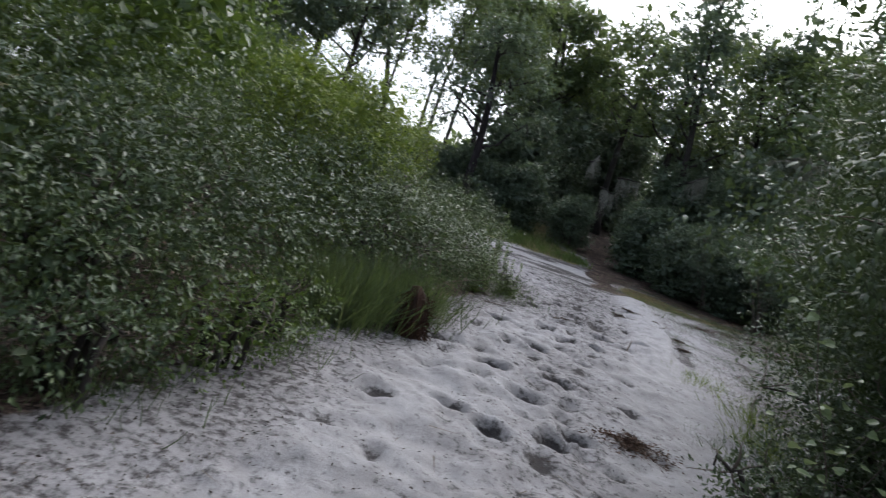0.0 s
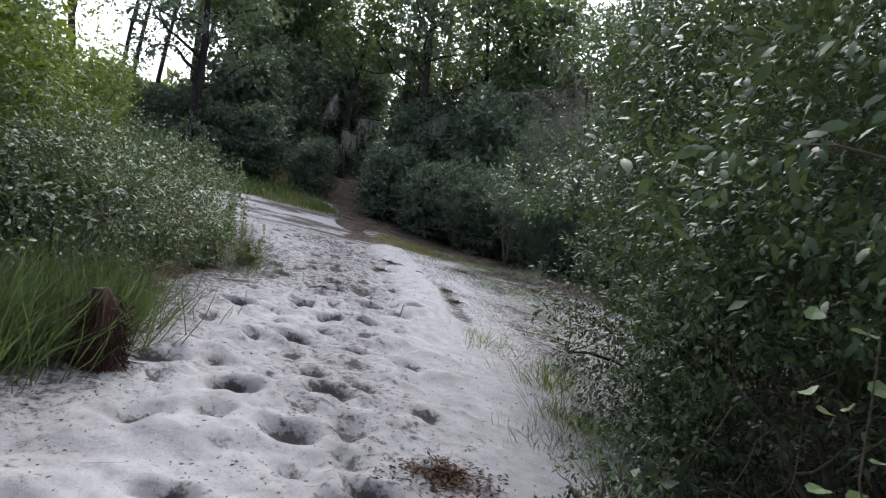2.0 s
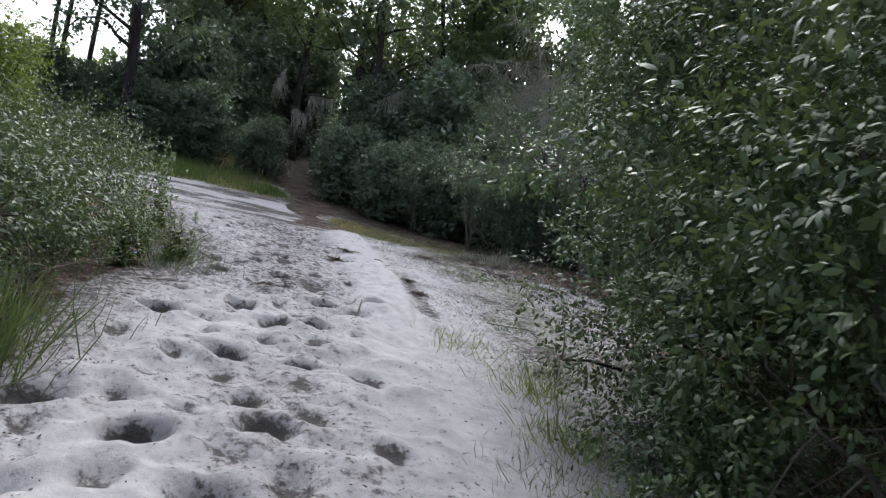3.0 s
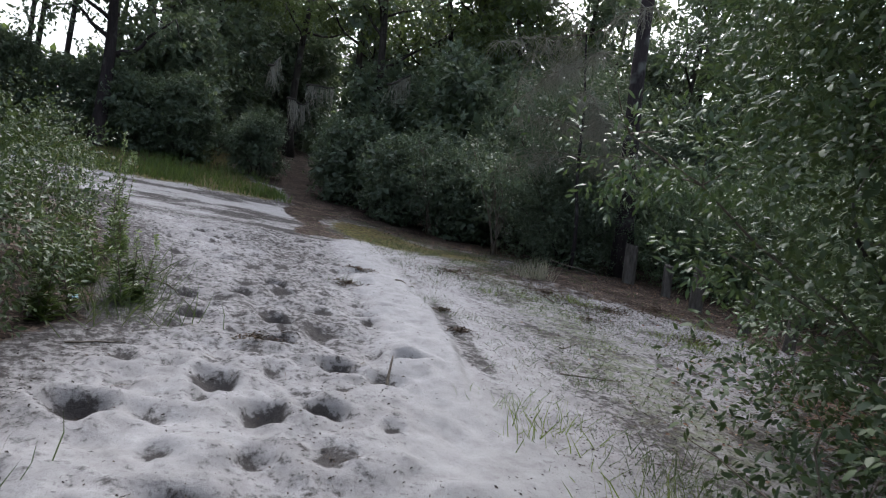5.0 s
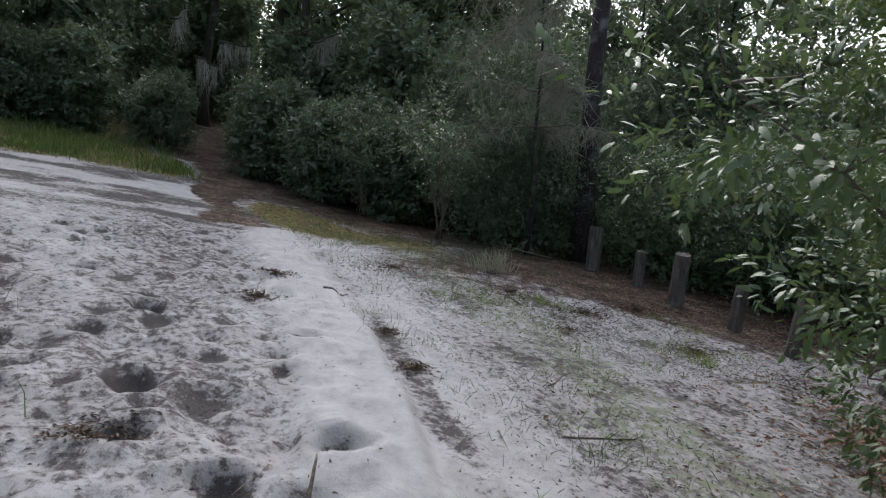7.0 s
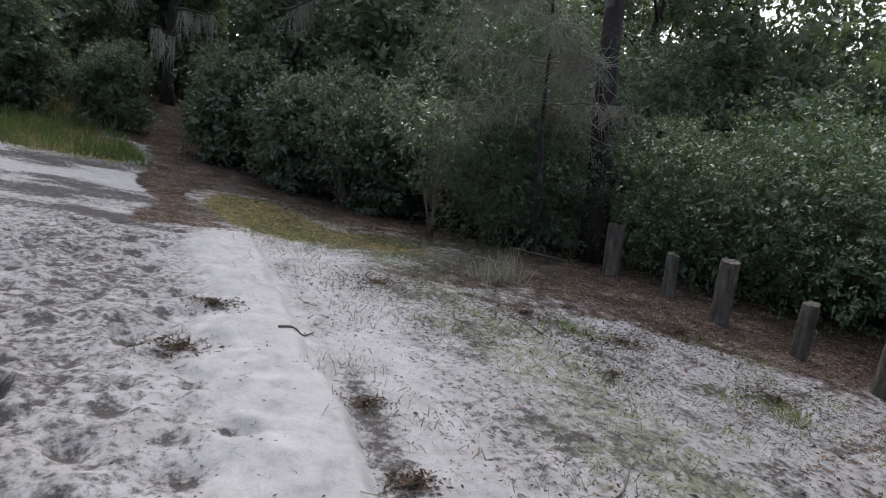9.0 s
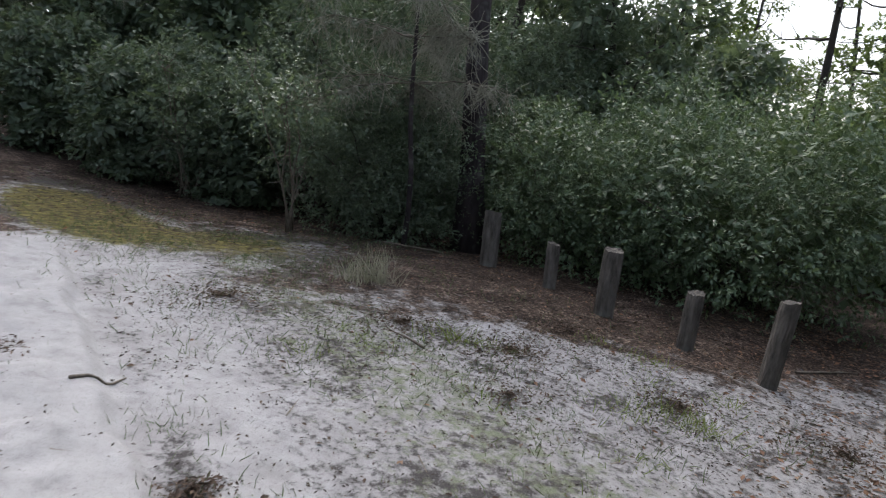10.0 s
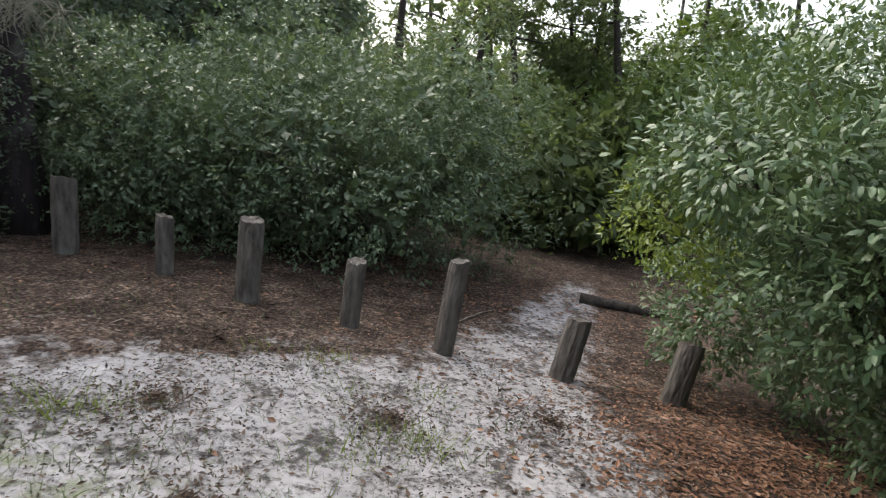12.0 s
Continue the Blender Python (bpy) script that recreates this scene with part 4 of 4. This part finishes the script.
POSTS = ((11.15, 15.5, 0.85, 0.135, 0, "tall dark weathered round post"), (10.98, 14.25, 0.62, 0.10, 0, "grey weathered round post"), (10.62, 13.18, 0.82, 0.125, 2, "tall grey weathered round post"),
         (10.6, 12.12, 0.66, 0.105, 3, "short weathered round post"), (10.4, 11.16, 0.9, 0.1, 5, "tall split grey round post"), (10.5, 10.03, 0.6, 0.12, 10, "leaning short brown round post"), (10.4, 9.02, 0.58, 0.12, 10, "leaning short dark round post"))
for k, (x, y, h, r, tilt, label) in enumerate(POSTS):
    post(x, y, h, r, tilt, -80, 90 + k, label)


# ---------------------------------------------------------------- litter, grass and small things on the ground
def flat_scatter(name, xs, ys, size, leaf, label, category, seed, lift=0.006, kind=SMALL, width=1.0, tilt=0.35):
    rng = np.random.default_rng(seed)
    n = len(xs)
    p = np.stack([xs, ys, on_ground(xs, ys) + lift], 1)
    a = rng.random(n) * 6.28
    d = np.stack([np.cos(a), np.sin(a), rng.normal(0, tilt * 0.5, n)], 1)
    up = unit(np.stack([rng.normal(0, tilt, n), rng.normal(0, tilt, n), np.ones(n)], 1))
    v, f = scatter(kind, p, d, up, size * (0.5 + rng.random(n)), width)
    return tagged(new(name, mesh_from(name, v, f, leaf)), label, category, kind="stuff")


rng = np.random.default_rng(100)
n = 26000
lx, ly = rng.uniform(5, 15, n), rng.uniform(6.5, 21, n)
keep = rng.random(n) < np.clip(smooth(8.2, 10.6, lx + 2.5 * (fractal(lx * 0.7, ly * 0.7, 51, 4) - 0.5)) * 0.9 + smooth(16.5, 19, ly) * smooth(5, 8, lx) + np.exp(-((lx - 8.3) ** 2 + (ly - 7.8) ** 2) / 4.0) + 0.06, 0, 1)
lx, ly = lx[keep], ly[keep]
lx, ly = np.concatenate([lx, rng.normal(8.9, 0.9, 5000)]), np.concatenate([ly, rng.normal(8.7, 0.8, 5000)])
red = rng.random(len(lx)) < np.clip(1.3 * np.exp(-((lx - 8.8) ** 2 + (ly - 8.0) ** 2) / 5.0) + 0.8 * smooth(11.5, 13.5, lx) * smooth(13, 11, ly) + 0.15, 0, 1)
flat_scatter("leaf_litter", lx[~red], ly[~red], 0.05, DULL_LEAF, "dull brown fallen leaves lying on the ground", "leaf litter", 101)
flat_scatter("red_leaf_litter", lx[red], ly[red], 0.055, DEAD_LEAF, "reddish brown fallen leaves lying on the ground", "leaf litter", 104)
n = 110000
ly = rng.uniform(1.5, 18.5, n)
lx = rng.uniform(left_edge(ly) - 0.6, 10.5)
dd = lx - right_edge(ly)
clump = smooth(0.42, 0.68, fractal(lx * 1.4, ly * 1.4, 71, 4))
keep = rng.random(n) < (0.06 + 0.2 * clump + 0.45 * smooth(0.5, 0.0, lx - left_edge(ly)) + smooth(0.0, 0.8, dd) * (0.2 + 0.8 * clump)) * np.where((dd < 0) & (dd > -0.8) & (ly > 8), 0.35, 1)
deep = [q for q in PITS if q[3] > 0.055]
cx = np.concatenate([lx[keep]] + [q[0] + rng.normal(0, 0.45 * q[2], 26) for q in deep])
cy = np.concatenate([ly[keep]] + [q[1] + rng.normal(0, 0.45 * q[2], 26) for q in deep])
flat_scatter("debris", cx, cy, 0.024, DEBRIS, "dark bits of bark and leaf on the sand", "debris", 102, width=0.9)
n = 1500
ly = rng.uniform(2, 18, n)
lx = rng.uniform(left_edge(ly), 10.5)
keep = rng.random(n) < 0.12 + 0.6 * smooth(0, 1, lx - right_edge(ly))
flat_scatter("fallen_twigs", lx[keep], ly[keep], 0.22, TWIG, "thin fallen twigs on the sand", "twigs", 103, 0.012, NEEDLE, 0.6, 0.12)
n = 9000
ly = rng.uniform(7, 18, n)
lx = right_edge(ly) + rng.gamma(2.2, 1.2, n)
ly, lx = np.concatenate([ly, rng.normal(16.4, 1.3, 7000), rng.normal(19.2, 1.6, 4000), rng.uniform(23.5, 29, 4000)]), np.concatenate([lx, rng.normal(8.4, 1.7, 7000), rng.normal(6.7, 0.7, 4000), rng.uniform(-2, 5.5, 4000)])
keep = rng.random(len(lx)) < smooth(0.36, 0.6, fractal(lx * 1.1, ly * 1.1, 61, 3))
gx_, gy_ = lx[keep], ly[keep]
p = np.stack([gx_, gy_, on_ground(gx_, gy_)], 1)
d = unit(np.stack([rng.normal(0, 0.8, len(p)), rng.normal(0, 0.8, len(p)), np.ones(len(p))], 1))
v, f = scatter(BLADE, p, d, rng.normal(0, 1, (len(p), 3)), 0.07 * (0.5 + rng.random(len(p))), 2.2)
tagged(new("short_grass", mesh_from("short_grass", v, f, GRASS_BLADE)), "short sparse green grass on the sand", "grass", kind="stuff")


n = 16000
lx, ly = rng.uniform(-5, 5.6, n), 22.8 + rng.gamma(2.0, 1.4, n)
keep = rng.random(n) < 0.25 + 0.75 * smooth(0.35, 0.55, fractal(lx * 0.8, ly * 0.8, 65, 3))
lx, ly = lx[keep], ly[keep]
p = np.stack([lx, ly, on_ground(lx, ly)], 1)
d = unit(np.stack([rng.normal(0, 0.35, len(p)), rng.normal(0, 0.35, len(p)), np.ones(len(p))], 1))
v, f = scatter(BLADE, p, d, rng.normal(0, 1, (len(p), 3)), 0.24 * (0.4 + rng.random(len(p))), 2.6)
tagged(new("meadow_grass", mesh_from("meadow_grass", v, f, GREEN_LEAF)), "green knee-high grass at the edge of the woods", "grass", kind="stuff")


def leaf_pile(x, y, r, n, seed, leaf=None):
    """A low drift of dead leaves and stems lying in a hollow."""
    rng = np.random.default_rng(seed)
    a, d = rng.random(n) * 6.28, np.abs(rng.normal(0, 0.55, n)) * r
    px, py = x + np.cos(a) * d, y + np.sin(a) * d * 0.7
    h = 0.03 * (1 - (d / r) ** 2) * rng.random(n)
    p = np.stack([px, py, on_ground(px, py) + 0.006 + h], 1)
    w = np.stack([rng.normal(0, 1, n), rng.normal(0, 1, n), rng.normal(0, 0.25, n)], 1)
    up = unit(np.stack([rng.normal(0, 0.5, n), rng.normal(0, 0.5, n), np.ones(n)], 1))
    v, f = scatter(SMALL, p, w, up, 0.036 * (0.5 + rng.random(n)), 0.8)
    tagged(new("leaf_pile", mesh_from("leaf_pile", v, f, leaf or DULL_LEAF)), "low drift of dull brown dead leaves on sand", "leaf litter", "leaf drifts", kind="stuff")


for k, (x, y, r, n) in enumerate(((1.9, 5.2, 0.38, 1500), (2.28, 10.17, 0.27, 600), (3.86, 12.82, 0.26, 400), (4.29, 13.6, 0.3, 450), (4.55, 11.0, 0.2, 300), (4.75, 11.85, 0.2, 260), (6.3, 14.6, 0.9, 900), (8.15, 12.7, 1.1, 1400), (7.6, 13.6, 1.0, 1000), (9.4, 12.9, 1.0, 1200), (8.6, 11.3, 0.7, 700), (7.2, 12.0, 0.6, 400), (9.2, 10.2, 0.6, 600))):
    leaf_pile(x, y, r, n, 110 + k, RUSTY_LEAF if k == 0 else None)
for k, (x, y, n, h, leaf) in enumerate(((4.75, 11.7, 120, 0.1, GRASS_BLADE), (4.9, 12.5, 120, 0.1, GRASS_BLADE), (3.85, 12.9, 60, 0.12, GRASS_BLADE), (3.97, 8.96, 110, 0.16, PALE_LEAF), (3.9, 8.45, 90, 0.3, YELLOW_LEAF), (7.8, 13.1, 190, 0.2, YELLOW_LEAF), (8.3, 11.1, 190, 0.2, YELLOW_LEAF), (8.0, 11.5, 150, 0.17, YELLOW_LEAF), (8.9, 10.4, 90, 0.12, GRASS_BLADE), (4.4, 7.8, 200, 0.25, GRASS_BLADE), (3.1, 5.9, 160, 0.22, GRASS_BLADE), (5.2, 9.6, 150, 0.14, GRASS_BLADE), (0.2, 8.0, 200, 0.35, GRASS_BLADE), (1.2, 10.7, 250, 0.4, GRASS_BLADE), (1.25, 11.9, 250, 0.45, GRASS_BLADE))):
    grass_clump("grass_tuft", x, y, n, h, 0.12 + 0.3 * h, leaf, "small tuft of grass growing in the sand", 130 + k, 0.8)


rng = np.random.default_rng(155)
for k in range(22):
    x, y = rng.uniform(6.2, 9.6), rng.uniform(10.2, 13.6)
    grass_clump("grass_tuft", x, y, 70, rng.uniform(0.08, 0.17), 0.11, YELLOW_LEAF if k % 3 else GRASS_BLADE, "small tuft of grass growing in the sand", 400 + k, 0.9)
grass_clump("dry_grass", 8.3, 14.8, 160, 0.55, 0.09, MOSS_GREY, "tall dry pale grass tuft at the edge of the woods", 430, 0.5)
grass_clump("dry_grass", 8.0, 14.9, 90, 0.4, 0.09, MOSS_GREY, "tall dry pale grass tuft at the edge of the woods", 431, 0.5)


def stick(x, y, length, turn, r, seed, lift=0.0):
    rng = np.random.default_rng(seed)
    line = wander((0, 0, 0), (math.cos(turn), math.sin(turn), lift), length, 7, 0.1, rng)
    line[:, 2] = (on_ground(line[:, 0] + x, line[:, 1] + y) - gz_at(x, y) + r * 0.7) + lift * np.linspace(0, length, 8)
    ob = new("stick", mesh_from("stick", *tube(line, np.linspace(r, r * 0.4, 8), 6, 0.2, rng), TWIG, True))
    ob.matrix_world = pose(x, y, gz_at(x, y))
    tagged(ob, "thin dead stick lying on the sand", "stick", "sticks on the ground")


for k, (x, y, ln, a, r, up) in enumerate(((3.05, 9.4, 0.24, 1.0, 0.014, 0.35), (4.6, 13.0, 0.35, 0.1, 0.012, 0), (11.0, 16.4, 1.8, 3.4, 0.02, 0.12), (1.45, 11.9, 0.5, -0.9, 0.01, 0), (5.0, 9.8, 0.7, -0.3, 0.008, 0), (5.6, 10.6, 0.6, 0.4, 0.008, 0), (9.7, 15.8, 1.2, 2.9, 0.012, 0), (11.6, 11.2, 1.1, -0.4, 0.02, 0), (7.3, 13.0, 0.3, 1.9, 0.014, 0.2), (0.9, 9.9, 0.4, 0.5, 0.008, 0))):
    stick(x, y, ln, a, r, 160 + k, up)


def fallen_log():
    rng = np.random.default_rng(180)
    x, y = 14.2, 9.5
    line = wander((0, 0, 0), (-0.15, -1, 0), 1.3, 7, 0.05, rng)
    line[:, 2] = ground_height(line[:, 0] + x, line[:, 1] + y) - ground_height(x, y) + 0.05
    ob = new("fallen_log", mesh_from("fallen_log", *tube(line, [0.09, 0.1, 0.09, 0.09, 0.08, 0.08, 0.07, 0.05], 10, 0.2, rng), BARK, True))
    ob.matrix_world = pose(x, y, gz_at(x, y))
    tagged(ob, "dark fallen log across the leaf-covered side trail", "log")


fallen_log()


def dead_tangle(x, y, z, rx, rz, n, seed):
    """A dead, lichen-grey branch system hanging beside the pine."""
    rng = np.random.default_rng(seed)
    ob = root("dead_tree", x, y, "dead grey tree with fine drooping lichen-covered twigs", "tree")
    g = gz_at(x, y)
    line = wander((0, 0, -0.1), (0.05, 0, 1), z + rz - g, 8, 0.06, rng)
    part("trunk", mesh_from("trunk", *tube(line, np.linspace(0.05, 0.02, 9), 8, 0.15, rng), PINE_BARK, True), ob)
    fine = []
    for _ in range(24):
        s = rng.integers(4, 9)
        a = rng.uniform(0, 6.28)
        b = wander(line[s], (math.cos(a), math.sin(a), 0.2), rx * rng.uniform(0.6, 1.2), 7, 0.15, rng, -0.08)
        part("limb", mesh_from("limb", *tube(b, np.linspace(0.015, 0.005, 8), 5), TWIG, True), ob)
        for _ in range(n):
            m = rng.integers(2, 8)
            t = wander(b[m], rng.normal(0, 1, 3) + (0, 0, -0.7), rng.uniform(0.25, 0.7), 4, 0.25, rng, -0.12)
            fine.append(tube(t, np.linspace(0.0065, 0.003, 5), 3))
    tagged(part("brushwood", mesh_from("brushwood", *joined(fine), MOSS_GREY), ob, "fine grey lichen-covered twigs"), kind="stuff")


dead_tangle(10.65, 16.9, 3.4, 1.9, 1.9, 105, 181)


def hanging_moss(x, y, z, n, length, seed):
    """A beard of grey moss hanging from the boughs above."""
    rng = np.random.default_rng(seed)
    ob = new("spanish_moss")
    ob.matrix_world = pose(x, y, z)
    tagged(ob, "pale grey moss hanging in strands from the oaks", "moss", "hanging moss")
    bough = wander((-0.5, 0, 0.05), (1, 0.3, 0.1), 1.1, 7, 0.22, rng)
    part("bough", mesh_from("bough", *tube(bough, np.linspace(0.04, 0.015, 8), 6), BARK, True), ob)
    strands = []
    for _ in range(3 * n):
        m = rng.uniform(0.3, 6.9)
        p = np.array([np.interp(m, np.arange(8), bough[:, k]) for k in range(3)])
        t = wander(p, rng.normal(0, 0.15, 3) + (0, 0, -1), length * rng.uniform(0.3, 1.0), 5, 0.12, rng, -0.1)
        strands.append(tube(t, [0.004, 0.007, 0.008, 0.006, 0.004, 0.001], 3, 0.5, rng))
    tagged(part("moss_beard", mesh_from("moss_beard", *joined(strands), MOSS_GREY), ob), kind="stuff")


for k, (x, y, z) in enumerate(((6.6, 26.6, 3.9), (7.4, 27.4, 4.5), (6.0, 27.0, 4.9), (9.4, 25.0, 4.6))):
    hanging_moss(x, y, z, 26, 1.1, 190 + k)


def vine():
    rng = np.random.default_rng(200)
    ob = root("vine", 1.92, 2.82, "climbing vine with pale round leaves in the bush", "vine")
    line = wander((0, 0, 0), (-0.05, 0.0, 1), 1.7, 9, 0.18, rng)
    part("stem", mesh_from("stem", *tube(line, np.linspace(0.005, 0.002, 10), 5), TWIG, True), ob)
    a = np.linspace(0, 2 * math.pi, 10, endpoint=False)
    r = 0.035 * (1 + 0.18 * np.cos(3 * a))
    v = np.concatenate([np.stack([0.035 + r * np.cos(a), r * np.sin(a), 0.006 * np.cos(2 * a)], 1), [(0.03, 0, -0.004)]])
    me = mesh_from("leaf", v, np.array([(k, (k + 1) % 10, 10) for k in range(10)]), PALE_LEAF)
    for k in range(64):
        p = line[rng.integers(5, 10)] + rng.normal(0, 0.07, 3) if k < 26 else np.array((0.1, -0.25, 1.05)) + rng.normal(0, 1, 3) * (0.16, 0.12, 0.1)
        leaf = part("leaf", me, ob)
        leaf.matrix_local = pose(*p, rng.uniform(-40, 40), rng.uniform(-50, 50), rng.uniform(0, 360)) @ Matrix.Scale(rng.uniform(0.45, 0.85), 4)


vine()
sapling = shrub("yellow_sapling", 10.2, 7.8, [(-1.0, 1.9, 1.9, 0.4, 0.3, 0.2), (-0.65, 1.6, 1.75, 0.4, 0.3, 0.22), (-0.4, 1.25, 1.5, 0.35, 0.25, 0.22), (-0.6, 1.7, 2.05, 0.4, 0.3, 0.18)], 430, 5, 0.05, YELLOW_LEAF, "bright yellow-green sapling arching out of the bush", 86, stems=3, spray=0.15, core=3, stem_r=0.007, stem_bark=TWIG)
tree("oak_tree", 9.6, 28.5, 13, (0.4, -0.3), 0.2, 0.4, 3.2, 950, 5, 0.2, DARK_LEAF, "tall dark evergreen oak behind the thickets", 38, 12, "trees of the woods", 1.1)
tree("oak_tree", 14.5, 28.0, 13, (-0.4, 0.3), 0.2, 0.4, 3.2, 950, 5, 0.2, DARK_LEAF, "tall dark evergreen oak behind the thickets", 39, 12, "trees of the woods", 1.1)
tree("oak_tree", 0.6, 28.6, 9, (0.3, 0.2), 0.24, 0.35, 3.0, 1400, 5, 0.17, DARK_LEAF, "dark thick-trunked oak beyond the clearing", 37, 11, "trees of the woods", 1.0, PINE_BARK)


def scrap():
    bm = bmesh.new()
    bmesh.ops.create_icosphere(bm, subdivisions=2, radius=0.05)
    for v in bm.verts:
        k = 0.7 + 0.5 * noise.noise(v.co * 30)
        v.co = Vector((v.co.x * 1.4 * k, v.co.y * k, v.co.z * 0.5 * k))
    me = bpy.data.meshes.new("plastic_scrap")
    bm.to_mesh(me)
    bm.free()
    me.materials.append(BLUE)
    ob = new("plastic_scrap", me)
    ob.matrix_world = pose(0.9, 10.9, gz_at(0.9, 10.9) + 0.03)
    tagged(ob, "crumpled pale blue plastic scrap in the weeds", "litter")


BLUE = plain_material("blue_plastic", (0.1, 0.25, 0.4), (0.3, 0.5, 0.65), 30, 0.4)
scrap()

for x, y, turn, s in ((20.0, 6.2, 40, 1.25), (23.5, 8.3, 160, 1.35), (18.0, 2.0, 100, 1.3), (24.5, 4.0, 250, 1.7)):
    turned(bright_a, x, y, turn, s)

for x, y, turn, s, lean in ((20.5, 14.2, 30, 0.95, 6), (21.5, 12.6, 150, 0.9, -5), (22.5, 11.0, 220, 1.0, 8), (21.0, 10.2, 300, 0.85, -7), (24.0, 9.4, 80, 0.95, 5), (23.0, 7.8, 10, 1.0, -6)):
    turned(thin_b, x, y, turn, s, lean)
